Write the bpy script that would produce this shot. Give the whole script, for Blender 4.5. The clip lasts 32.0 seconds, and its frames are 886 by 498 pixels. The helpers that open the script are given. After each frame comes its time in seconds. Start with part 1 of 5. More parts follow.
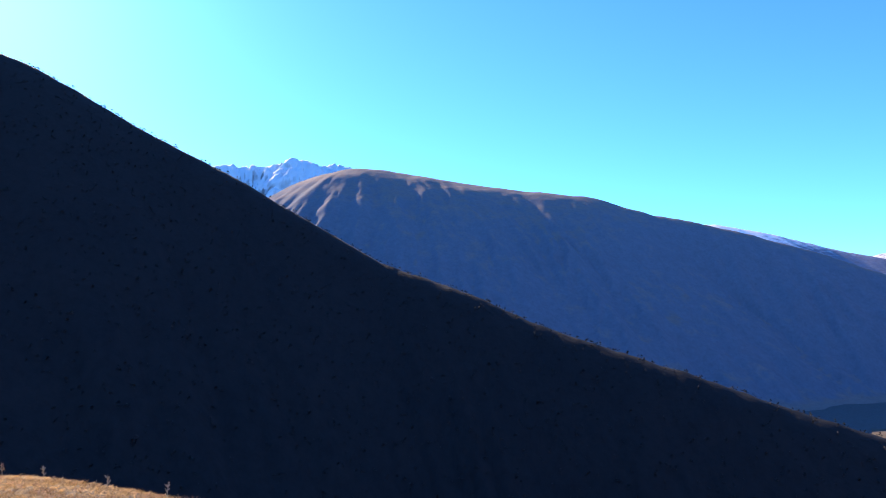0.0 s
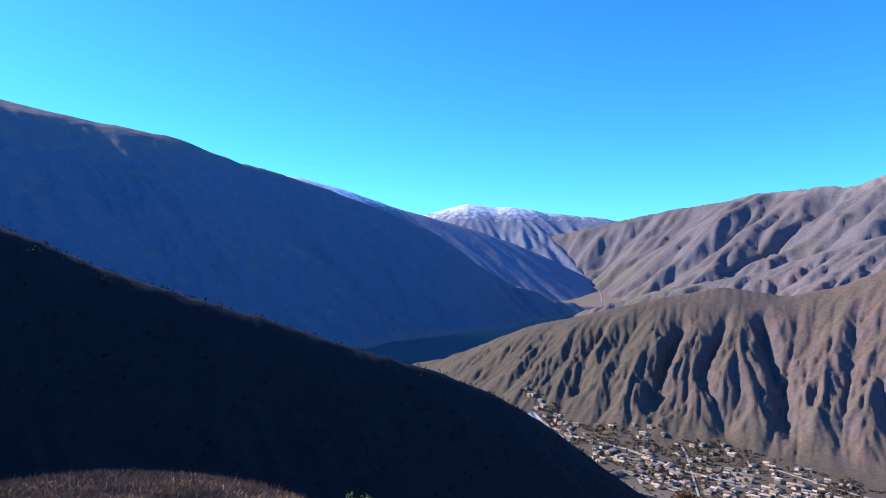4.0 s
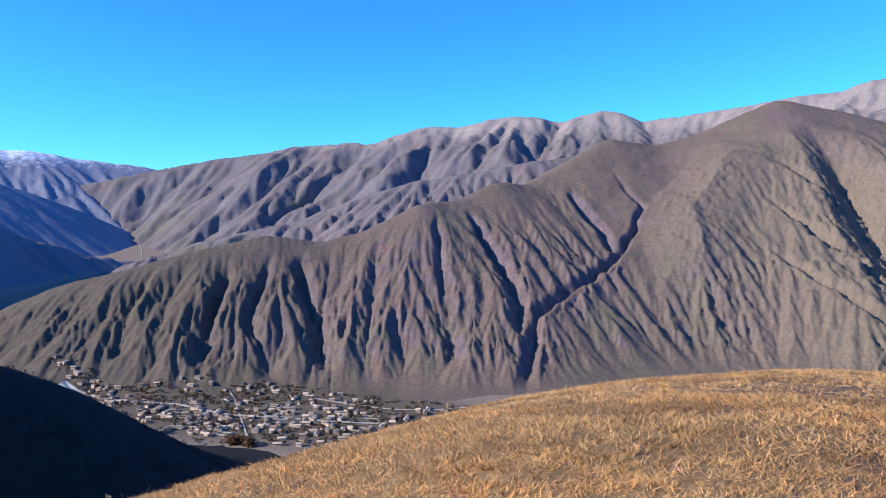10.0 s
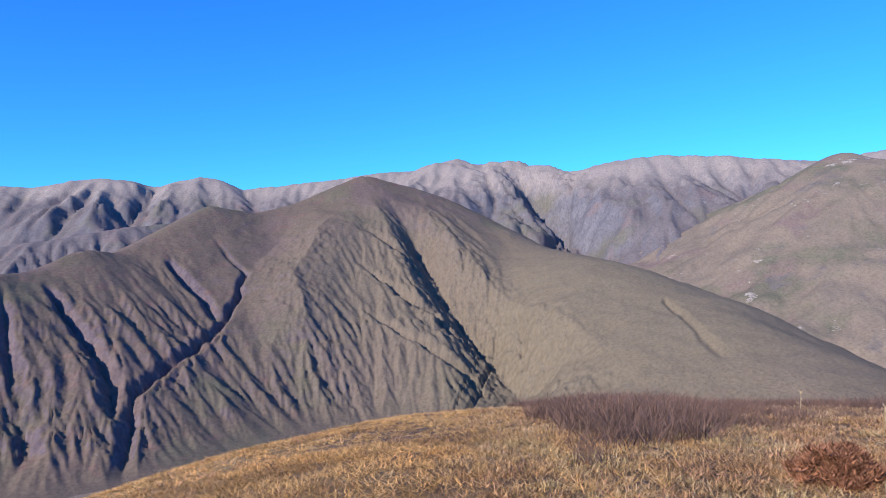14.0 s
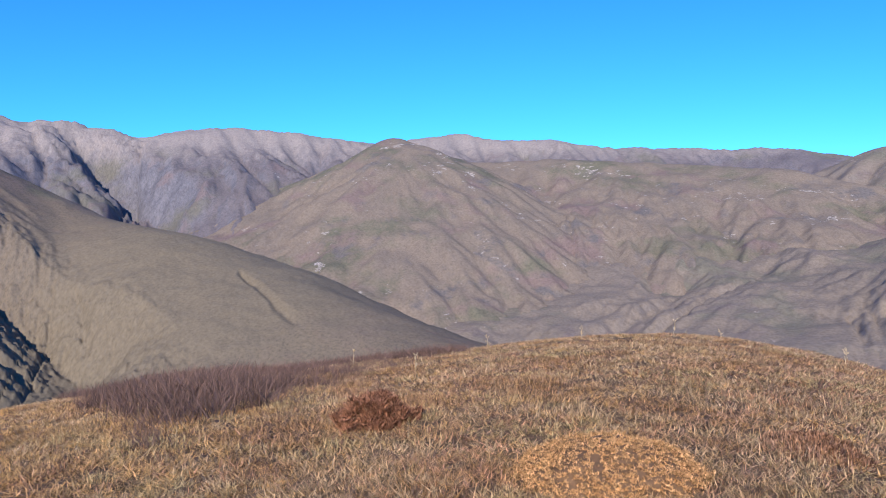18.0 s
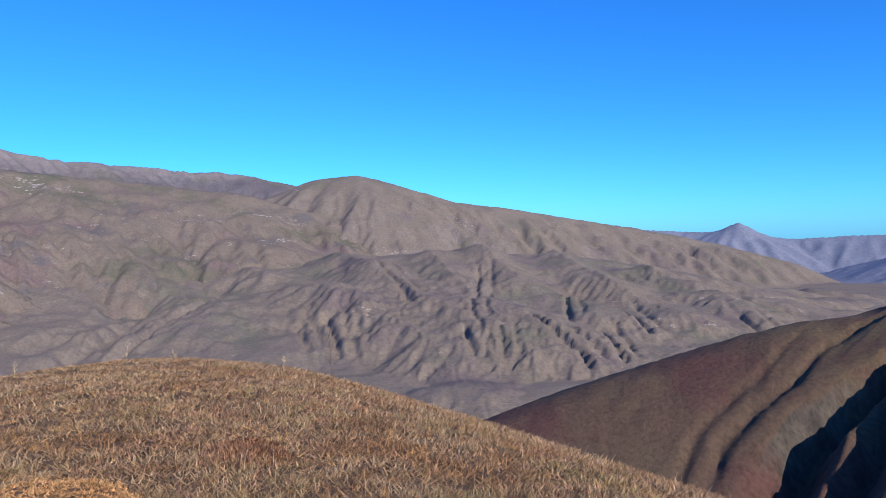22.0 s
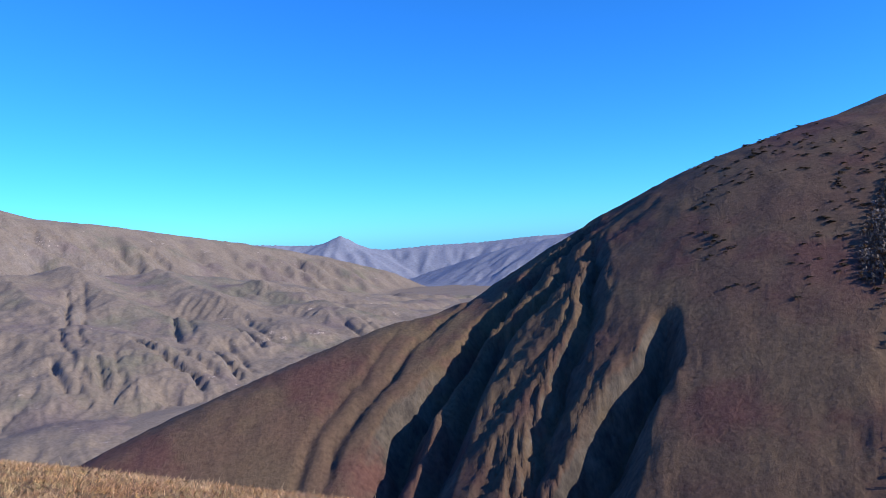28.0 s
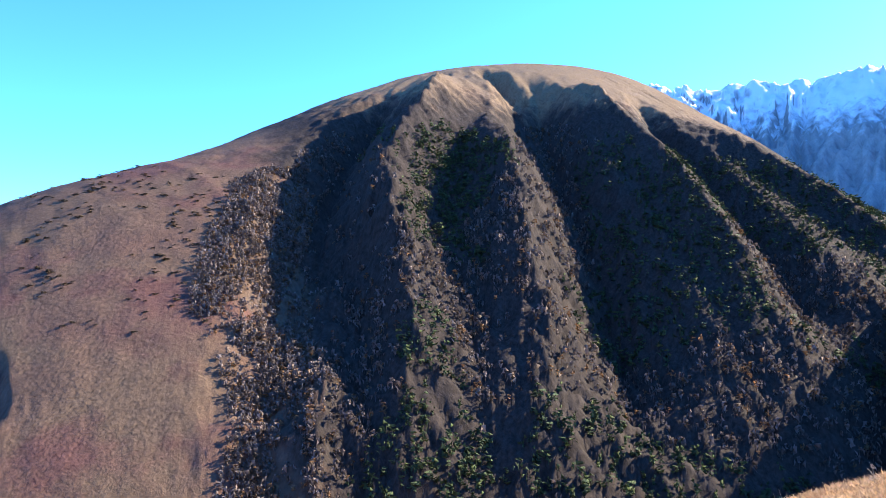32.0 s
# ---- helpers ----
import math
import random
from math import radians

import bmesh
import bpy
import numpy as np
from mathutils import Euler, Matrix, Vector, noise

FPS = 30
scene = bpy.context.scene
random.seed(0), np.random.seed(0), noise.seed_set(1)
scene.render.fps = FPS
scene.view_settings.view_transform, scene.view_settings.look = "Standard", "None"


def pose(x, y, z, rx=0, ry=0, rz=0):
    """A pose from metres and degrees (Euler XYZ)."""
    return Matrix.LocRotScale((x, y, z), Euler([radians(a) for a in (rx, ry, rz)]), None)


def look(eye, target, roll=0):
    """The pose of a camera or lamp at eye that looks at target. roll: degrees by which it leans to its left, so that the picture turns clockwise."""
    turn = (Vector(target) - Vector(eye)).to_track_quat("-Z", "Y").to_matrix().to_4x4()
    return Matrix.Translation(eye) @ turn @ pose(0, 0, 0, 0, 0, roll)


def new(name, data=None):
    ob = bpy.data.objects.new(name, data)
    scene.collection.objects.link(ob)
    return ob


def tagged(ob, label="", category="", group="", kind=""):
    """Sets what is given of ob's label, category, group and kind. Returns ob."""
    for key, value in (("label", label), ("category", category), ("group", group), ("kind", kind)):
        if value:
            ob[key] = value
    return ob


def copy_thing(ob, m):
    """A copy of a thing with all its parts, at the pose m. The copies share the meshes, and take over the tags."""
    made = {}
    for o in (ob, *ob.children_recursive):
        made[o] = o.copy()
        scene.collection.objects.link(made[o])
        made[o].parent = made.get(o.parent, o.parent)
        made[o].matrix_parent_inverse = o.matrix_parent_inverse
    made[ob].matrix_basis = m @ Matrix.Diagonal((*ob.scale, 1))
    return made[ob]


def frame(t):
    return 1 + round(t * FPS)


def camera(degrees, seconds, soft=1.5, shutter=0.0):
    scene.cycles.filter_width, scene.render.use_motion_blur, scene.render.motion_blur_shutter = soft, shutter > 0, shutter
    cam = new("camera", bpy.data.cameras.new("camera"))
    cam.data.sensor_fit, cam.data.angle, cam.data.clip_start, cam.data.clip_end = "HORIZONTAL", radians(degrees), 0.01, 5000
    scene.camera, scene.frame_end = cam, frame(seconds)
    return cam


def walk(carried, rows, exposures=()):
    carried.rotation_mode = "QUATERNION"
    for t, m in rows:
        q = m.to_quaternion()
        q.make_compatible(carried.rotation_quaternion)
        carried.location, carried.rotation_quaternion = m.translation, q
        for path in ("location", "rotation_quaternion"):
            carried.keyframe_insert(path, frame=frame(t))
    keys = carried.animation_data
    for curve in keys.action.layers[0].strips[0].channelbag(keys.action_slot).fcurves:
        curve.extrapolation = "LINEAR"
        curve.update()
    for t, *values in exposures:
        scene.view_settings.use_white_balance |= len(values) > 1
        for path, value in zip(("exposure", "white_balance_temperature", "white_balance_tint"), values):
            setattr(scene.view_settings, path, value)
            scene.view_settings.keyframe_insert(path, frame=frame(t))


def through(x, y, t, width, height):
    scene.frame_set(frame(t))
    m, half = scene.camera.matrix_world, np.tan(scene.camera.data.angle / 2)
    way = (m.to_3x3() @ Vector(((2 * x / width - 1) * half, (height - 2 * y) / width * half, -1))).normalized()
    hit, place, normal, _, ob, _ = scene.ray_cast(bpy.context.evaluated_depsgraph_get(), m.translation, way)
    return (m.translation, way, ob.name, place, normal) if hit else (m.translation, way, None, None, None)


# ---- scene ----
# ---- camera: a phone held at arm's length by somebody turning on the spot ----
cam = camera(65.0, 32.0, soft=0.55)
PATH = [
    (0.0, pose(-0.000, 0.250, 1.6, 95.00, 1.29, 0.00)),
    (0.5, pose(0.023, 0.249, 1.6, 96.19, 0.97, -5.35)),
    (1.0, pose(0.045, 0.246, 1.6, 94.72, 0.42, -10.36)),
    (1.5, pose(0.066, 0.241, 1.6, 95.13, 0.64, -15.32)),
    (2.0, pose(0.087, 0.234, 1.6, 94.84, 0.29, -20.45)),
    (2.5, pose(0.104, 0.227, 1.6, 93.51, 0.35, -24.66)),
    (3.0, pose(0.117, 0.221, 1.6, 91.33, 0.59, -27.99)),
    (3.5, pose(0.128, 0.215, 1.6, 90.91, 0.18, -30.77)),
    (5.5, pose(0.166, 0.187, 1.6, 87.12, 0.12, -41.51)),
    (6.0, pose(0.174, 0.180, 1.6, 86.29, -0.04, -44.02)),
    (6.5, pose(0.183, 0.170, 1.6, 85.79, -0.07, -47.04)),
    (7.0, pose(0.191, 0.161, 1.6, 85.95, 0.00, -49.99)),
    (7.5, pose(0.202, 0.148, 1.6, 85.64, -0.12, -53.83)),
    (8.0, pose(0.206, 0.142, 1.6, 85.39, -0.43, -55.51)),
    (8.5, pose(0.215, 0.127, 1.6, 85.77, 0.20, -59.47)),
    (9.0, pose(0.222, 0.115, 1.6, 85.87, 0.13, -62.65)),
    (9.5, pose(0.228, 0.103, 1.6, 85.68, 0.17, -65.60)),
    (10.0, pose(0.235, 0.086, 1.6, 86.14, 0.24, -69.78)),
    (10.5, pose(0.239, 0.074, 1.6, 87.09, 0.86, -72.78)),
    (11.0, pose(0.244, 0.055, 1.6, 87.08, 1.09, -77.36)),
    (11.5, pose(0.247, 0.041, 1.6, 87.77, 1.09, -80.63)),
    (12.0, pose(0.249, 0.021, 1.6, 88.07, 1.04, -85.08)),
    (12.5, pose(0.250, 0.010, 1.6, 90.56, 1.37, -87.73)),
    (13.0, pose(0.250, -0.009, 1.6, 92.04, 1.46, -92.00)),
    (13.5, pose(0.249, -0.023, 1.6, 92.43, 1.34, -95.37)),
    (14.0, pose(0.245, -0.050, 1.6, 91.20, 1.34, -101.62)),
    (14.5, pose(0.239, -0.074, 1.6, 91.36, 0.91, -107.17)),
    (16.5, pose(0.206, -0.142, 1.6, 88.77, 1.44, -124.49)),
    (17.0, pose(0.202, -0.147, 1.6, 89.14, 1.77, -126.04)),
    (17.5, pose(0.191, -0.162, 1.6, 89.00, 1.58, -130.24)),
    (18.0, pose(0.175, -0.179, 1.6, 88.05, 1.60, -135.59)),
    (18.5, pose(0.159, -0.193, 1.6, 89.13, 1.52, -140.42)),
    (19.0, pose(0.142, -0.206, 1.6, 89.46, 1.80, -145.40)),
    (19.5, pose(0.126, -0.216, 1.6, 89.26, 1.66, -149.66)),
    (20.0, pose(0.111, -0.224, 1.6, 89.07, 1.79, -153.63)),
    (20.5, pose(0.086, -0.235, 1.6, 89.54, 1.72, -159.84)),
    (21.0, pose(0.065, -0.241, 1.6, 89.10, 1.88, -164.95)),
    (21.5, pose(0.033, -0.248, 1.6, 89.03, 2.11, -172.48)),
    (22.0, pose(0.009, -0.250, 1.6, 88.75, 1.08, -177.96)),
    (22.5, pose(-0.005, -0.250, 1.6, 89.19, 0.05, -181.22)),
    (23.0, pose(-0.013, -0.250, 1.6, 88.02, 1.62, -182.93)),
    (23.5, pose(-0.017, -0.249, 1.6, 87.67, 1.55, -183.91)),
    (24.0, pose(-0.026, -0.249, 1.6, 88.73, 2.06, -186.02)),
    (24.5, pose(-0.036, -0.247, 1.6, 87.79, 1.88, -188.27)),
    (25.0, pose(-0.053, -0.244, 1.6, 87.80, 2.51, -192.22)),
    (25.5, pose(-0.079, -0.237, 1.6, 88.57, 2.48, -198.37)),
    (27.5, pose(-0.107, -0.226, 1.6, 88.57, 2.11, -205.43)),
    (28.0, pose(-0.123, -0.218, 1.6, 88.97, 2.61, -209.37)),
    (28.5, pose(-0.137, -0.209, 1.6, 89.19, 2.02, -213.19)),
    (29.0, pose(-0.156, -0.195, 1.6, 90.13, 1.34, -218.62)),
    (29.5, pose(-0.178, -0.175, 1.6, 89.75, 0.88, -225.45)),
    (30.0, pose(-0.193, -0.159, 1.6, 88.71, 1.41, -230.41)),
    (30.5, pose(-0.217, -0.123, 1.6, 90.58, 1.00, -240.43)),
    (31.0, pose(-0.222, -0.116, 1.6, 90.26, 1.79, -242.46)),
    (31.5, pose(-0.236, -0.083, 1.6, 91.75, 1.61, -250.62)),
    (32.0, pose(-0.246, -0.042, 1.6, 90.17, 1.14, -260.24)),
]
EXPOSURES = [(0.0, 1.15, 7000, 16), (1.0, 0.95, 6500, 15), (2.0, 0.8, 6100, 14), (3.0, 0.8, 5900, 13), (6.0, 0.8, 5800, 10), (9.0, 0.78, 5700, 10), (10.0, 0.68, 5700, 10),
             (13.0, 0.5, 5700, 10), (17.0, 0.45, 5700, 10), (19.0, 0.36, 5700, 10), (20.0, 0.32, 5700, 10), (21.0, 0.2, 5700, 10), (22.0, 0.12, 5700, 10), (23.0, 0.25, 5700, 10),
             (25.0, 0.26, 5700, 10), (28.0, 0.35, 5700, 10), (30.0, 0.8, 6000, 10), (31.0, 1.4, 6400, 12), (32.0, 1.85, 6700, 13)]
walk(cam, PATH, EXPOSURES)

# ---- daylight: low sun over the dark spur, clear sky ----
SUN_BEARING, SUN_HEIGHT = -37.0, 26.5
world = bpy.data.worlds.new("sky")
scene.world = world
world.use_nodes = True
wt = world.node_tree
sky = wt.nodes.new("ShaderNodeTexSky")
sky.sky_type = "NISHITA"
sky.sun_disc = False
sky.sun_elevation = radians(SUN_HEIGHT)
sky.sun_rotation = radians(SUN_BEARING)
sky.altitude = 1800
sky.air_density, sky.dust_density, sky.ozone_density = 1.0, 1.0, 3.0
air = wt.nodes.new("ShaderNodeMix")
air.data_type, air.blend_type = "RGBA", "MULTIPLY"
air.inputs[0].default_value = 1.0
air.inputs[7].default_value = (0.28, 0.73, 1.22, 1)
deep = wt.nodes.new("ShaderNodeHueSaturation")
deep.inputs["Saturation"].default_value = 1.06
wt.links.new(sky.outputs["Color"], deep.inputs["Color"])
wt.links.new(deep.outputs["Color"], air.inputs[6])
wt.links.new(air.outputs[2], wt.nodes["Background"].inputs["Color"])
wt.nodes["Background"].inputs["Strength"].default_value = 0.15
sun_way = Vector((math.sin(radians(SUN_BEARING)) * math.cos(radians(SUN_HEIGHT)),
                  math.cos(radians(SUN_BEARING)) * math.cos(radians(SUN_HEIGHT)), math.sin(radians(SUN_HEIGHT))))
sun = new("sun", bpy.data.lights.new("sun", "SUN"))
sun.matrix_world = look(sun_way * 500, (0, 0, 0))
sun.data.energy, sun.data.angle, sun.data.color = 5.0, radians(0.5), (1.0, 0.86, 0.68)


# ---- materials ----
def nodes_of(name):
    m = bpy.data.materials.new(name)
    m.use_nodes = True
    return m, m.node_tree, m.node_tree.nodes["Principled BSDF"]


def node(tree, kind, **inputs):
    n = tree.nodes.new(kind)
    for key, value in inputs.items():
        n.inputs[key.replace("_", " ")].default_value = value
    return n


def coords(tree):
    return tree.nodes.new("ShaderNodeTexCoord").outputs["Object"]


def noise_tex(tree, scale, detail=5.0, rough=0.6, stretch=None):
    n = node(tree, "ShaderNodeTexNoise", Scale=scale, Detail=detail, Roughness=rough)
    src = coords(tree)
    if stretch:
        mp = tree.nodes.new("ShaderNodeMapping")
        mp.inputs["Scale"].default_value = stretch
        tree.links.new(src, mp.inputs["Vector"])
        src = mp.outputs["Vector"]
    tree.links.new(src, n.inputs["Vector"])
    return n.outputs["Fac"]


def ramp(tree, fac, stops):
    r = tree.nodes.new("ShaderNodeValToRGB")
    els = r.color_ramp.elements
    while len(els) < len(stops):
        els.new(0.5)
    for e, (p, c) in zip(els, stops):
        e.position, e.color = p, (*c, 1)
    tree.links.new(fac, r.inputs["Fac"])
    return r.outputs["Color"]


def mix(tree, fac, a, b, mode="MIX"):
    n = tree.nodes.new("ShaderNodeMix")
    n.data_type, n.blend_type = "RGBA", mode
    for value, slot in ((fac, 0), (a, 6), (b, 7)):
        if hasattr(value, "links"):
            tree.links.new(value, n.inputs[slot])
        elif slot:
            n.inputs[slot].default_value = (*value, 1)
        else:
            n.inputs[slot].default_value = value
    return n.outputs[2]


def bump(tree, bsdf, height, strength, dist):
    b = node(tree, "ShaderNodeBump", Strength=strength, Distance=dist)
    tree.links.new(height, b.inputs["Height"])
    tree.links.new(b.outputs["Normal"], bsdf.inputs["Normal"])


def span(tree, value, a, b):
    m = node(tree, "ShaderNodeMapRange")
    m.inputs["From Min"].default_value, m.inputs["From Max"].default_value = a, b
    tree.links.new(value, m.inputs["Value"])
    return m.outputs["Result"]


def steepness(tree):
    sep = tree.nodes.new("ShaderNodeSeparateXYZ")
    geo = tree.nodes.new("ShaderNodeNewGeometry")
    tree.links.new(geo.outputs["Normal"], sep.inputs["Vector"])
    return sep.outputs["Z"]


def mountain_material(name, grass, grass2, rock, rock2, flat=0.86, steep=0.7, scale=0.012, snow=None, fine=0.09, blotch=None, relief=2.0, share=0.56, soils=(), outcrop=None, forest=None, grit=0.4, tooth=0.3, patches=(), alpine=None):
    """Dry turf on the gentle ground, bare rock and scree where it is steep; snow above a height."""
    m, t, b = nodes_of(name)
    big, mid, small = noise_tex(t, scale), noise_tex(t, scale * 5, 6, 0.6, (1, 1, 0.3)), noise_tex(t, fine * 2.2, 9, 0.72, (1, 1, 0.22))
    turf = mix(t, span(t, big, 0.35, 0.65), grass, grass2)
    stone = mix(t, span(t, mid, 0.35, 0.65), rock, rock2)
    z = steepness(t)
    jit = node(t, "ShaderNodeMath")
    jit.operation = "MULTIPLY_ADD"
    t.links.new(mid, jit.inputs[0])
    jit.inputs[1].default_value = 0.24
    t.links.new(z, jit.inputs[2])
    col = mix(t, span(t, jit.outputs[0], steep + 0.12, flat + 0.12), stone, turf)
    if blotch:
        col = mix(t, span(t, noise_tex(t, scale * 2.3, 6, 0.65), share, share + 0.08), col, blotch)
    for k, (hue, wide, part_of) in enumerate(patches):
        # broad drifts of another turf or soil, ragged at their edges
        where = node(t, "ShaderNodeTexNoise", Scale=wide, Detail=8.0, Roughness=0.62)
        mp = t.nodes.new("ShaderNodeMapping")
        mp.inputs["Location"].default_value = (310.0 * k + 90.0, 170.0 * k, 40.0 * k)
        t.links.new(coords(t), mp.inputs["Vector"])
        t.links.new(mp.outputs["Vector"], where.inputs["Vector"])
        col = mix(t, span(t, where.outputs["Fac"], part_of, part_of + 0.1), col, hue)
    if alpine:
        high = t.nodes.new("ShaderNodeSeparateXYZ")
        t.links.new(coords(t), high.inputs["Vector"])
        lift = node(t, "ShaderNodeMath")
        lift.operation = "MULTIPLY_ADD"
        t.links.new(mid, lift.inputs[0])
        lift.inputs[1].default_value = 160.0
        t.links.new(high.outputs["Z"], lift.inputs[2])
        col = mix(t, span(t, lift.outputs[0], alpine[0] + 80, alpine[1] + 80), col, alpine[2])
    if outcrop:
        # pale broken rock showing through in short bands, more of it where it is steep
        bands = noise_tex(t, outcrop[2], 7, 0.62, (1, 1, 2.6))
        where = noise_tex(t, outcrop[2] * 0.22, 3, 0.5)
        both = node(t, "ShaderNodeMath")
        both.operation = "MULTIPLY_ADD"
        t.links.new(where, both.inputs[0])
        both.inputs[1].default_value = 0.9
        t.links.new(bands, both.inputs[2])
        col = mix(t, span(t, both.outputs[0], outcrop[1], outcrop[1] + 0.05), col, mix(t, span(t, small, 0.4, 0.6), [c * 0.45 for c in outcrop[0]], outcrop[0]))
    if forest:
        # litter and bare soil under the woods, coloured darker to deepen the shade there, beyond a line in plan and
        # below a height
        dot = t.nodes.new("ShaderNodeVectorMath")
        dot.operation = "DOT_PRODUCT"
        t.links.new(coords(t), dot.inputs[0])
        dot.inputs[1].default_value = forest[0]
        edge = node(t, "ShaderNodeMath")
        edge.operation = "MULTIPLY_ADD"
        t.links.new(big, edge.inputs[0])
        edge.inputs[1].default_value = 160.0
        t.links.new(dot.outputs["Value"], edge.inputs[2])
        tall = t.nodes.new("ShaderNodeSeparateXYZ")
        t.links.new(coords(t), tall.inputs["Vector"])
        brow = node(t, "ShaderNodeMath")
        brow.operation = "MULTIPLY_ADD"
        t.links.new(mid, brow.inputs[0])
        brow.inputs[1].default_value = 120.0
        t.links.new(tall.outputs["Z"], brow.inputs[2])
        under = node(t, "ShaderNodeMath")
        under.operation = "MULTIPLY"
        t.links.new(span(t, edge.outputs[0], 80 + forest[1], 110 + forest[1]), under.inputs[0])
        t.links.new(span(t, brow.outputs[0], forest[3] + 90, forest[3] + 50), under.inputs[1])
        col = mix(t, under.outputs[0], col, mix(t, span(t, small, 0.35, 0.65), [c * 0.55 for c in forest[2]], forest[2]))
    for place, inner, outer, earth in soils:
        far = t.nodes.new("ShaderNodeVectorMath")
        far.operation = "DISTANCE"
        t.links.new(coords(t), far.inputs[0])
        far.inputs[1].default_value = place
        ragged = node(t, "ShaderNodeMath")
        ragged.operation = "MULTIPLY_ADD"
        t.links.new(mid, ragged.inputs[0])
        ragged.inputs[1].default_value = 4.0
        t.links.new(far.outputs["Value"], ragged.inputs[2])
        col = mix(t, span(t, ragged.outputs[0], inner + 2.0, outer + 2.0), earth, col)
    # fine grain over everything but the snow
    col = mix(t, grit, col, ramp(t, small, [(0.33, (0.5, 0.49, 0.5)), (0.5, (1.0, 1.0, 1.0)), (0.66, (1.4, 1.38, 1.35))]), "MULTIPLY")
    if snow:
        sep = t.nodes.new("ShaderNodeSeparateXYZ")
        t.links.new(coords(t), sep.inputs["Vector"])
        h = node(t, "ShaderNodeMath")
        h.operation = "MULTIPLY_ADD"
        t.links.new(mid, h.inputs[0])
        h.inputs[1].default_value = snow[2]
        t.links.new(sep.outputs["Z"], h.inputs[2])
        s2 = node(t, "ShaderNodeMath")
        s2.operation = "MULTIPLY"
        t.links.new(span(t, h.outputs[0], snow[0] + snow[2] * 0.5, snow[1] + snow[2] * 0.5), s2.inputs[0])
        t.links.new(span(t, z, 0.5, 0.66), s2.inputs[1])
        col = mix(t, s2.outputs[0], col, (0.8, 0.82, 0.85))
    t.links.new(col, b.inputs["Base Color"])
    b.inputs["Roughness"].default_value = 0.95
    b.inputs["Specular IOR Level"].default_value = 0.1
    bump(t, b, small, tooth, relief)
    return m


def simple_material(name, c1, c2, scale=2.0, rough=0.9, bumps=0.0, random_tint=0.0, spec=0.2):
    m, t, b = nodes_of(name)
    col = mix(t, span(t, noise_tex(t, scale, 6), 0.35, 0.65), c1, c2)
    if random_tint:
        info = t.nodes.new("ShaderNodeObjectInfo")
        geo = t.nodes.new("ShaderNodeNewGeometry")
        add = node(t, "ShaderNodeMath")
        add.operation = "ADD"
        t.links.new(info.outputs["Random"], add.inputs[0])
        t.links.new(geo.outputs["Random Per Island"], add.inputs[1])
        fr = node(t, "ShaderNodeMath")
        fr.operation = "FRACT"
        t.links.new(add.outputs[0], fr.inputs[0])
        k = random_tint
        col = mix(t, 1.0, col, ramp(t, fr.outputs[0], [(0, (1 - k, 1 - k, 1 - k)), (1, (1 + k, 1 + k * 0.9, 1 + k * 0.8))]), "MULTIPLY")
    t.links.new(col, b.inputs["Base Color"])
    b.inputs["Roughness"].default_value = rough
    b.inputs["Specular IOR Level"].default_value = spec
    if bumps:
        bump(t, b, noise_tex(t, scale * 4, 6), 0.6, bumps)
    return m


# the steep rock's added blue stands for haze and bluish shadow
M_HILL = mountain_material("eroded_hill_earth", (0.128, 0.098, 0.078), (0.155, 0.115, 0.087), (0.111, 0.085, 0.095), (0.158, 0.121, 0.128), 0.84, 0.7, blotch=(0.158, 0.102, 0.085), outcrop=((0.315, 0.260, 0.217), 1.3, 0.07), grit=0.55, tooth=0.5, patches=[((0.15, 0.108, 0.096), 0.005, 0.54), ((0.128, 0.112, 0.078), 0.004, 0.56)], soils=[((800, 1000, -200), 240, 560, (0.100, 0.083, 0.065)), ((660, 683, -247), 50, 90, (0.112, 0.090, 0.065)), ((715, 558, -247), 80, 120, (0.112, 0.090, 0.065)), ((735, 425, -247), 80, 120, (0.112, 0.090, 0.065)), ((1223, -570, -60), 240, 720, (0.177, 0.141, 0.097)), ((1485, -209, 60), 40, 360, (0.172, 0.135, 0.097))])
# ridge earth and rock with a violet cast mixed in for haze
M_BACK = mountain_material("high_ridge_earth", (0.138, 0.118, 0.122), (0.165, 0.138, 0.136), (0.120, 0.111, 0.124), (0.170, 0.155, 0.166), 0.84, 0.66, 0.006, fine=0.06, outcrop=((0.370, 0.334, 0.326), 1.24, 0.035), grit=0.55,
                           patches=[((0.145, 0.13, 0.108), 0.0035, 0.54), ((0.175, 0.132, 0.128), 0.005, 0.56)], alpine=(270, 370, (0.265, 0.22, 0.198)))
M_MID = mountain_material("brown_turf_mountain", (0.19, 0.15, 0.117), (0.218, 0.168, 0.126), (0.150, 0.124, 0.118), (0.25, 0.213, 0.192), 0.74, 0.58, 0.009, fine=0.07, outcrop=((0.42, 0.36, 0.31), 1.15, 0.034), grit=0.55, tooth=0.5,
                          patches=[((0.142, 0.128, 0.09), 0.0035, 0.52), ((0.19, 0.136, 0.118), 0.005, 0.54), ((0.145, 0.124, 0.114), 0.008, 0.57)])
M_LOW = mountain_material("badland_hills", (0.205, 0.162, 0.125), (0.222, 0.176, 0.138), (0.165, 0.135, 0.115), (0.225, 0.187, 0.162), 0.84, 0.68, 0.008, fine=0.07, outcrop=((0.424, 0.34, 0.279), 1.2, 0.035), grit=0.55, tooth=0.5,
                          patches=[((0.172, 0.15, 0.112), 0.004, 0.53), ((0.178, 0.138, 0.122), 0.006, 0.55), ((0.235, 0.185, 0.138), 0.01, 0.58)])
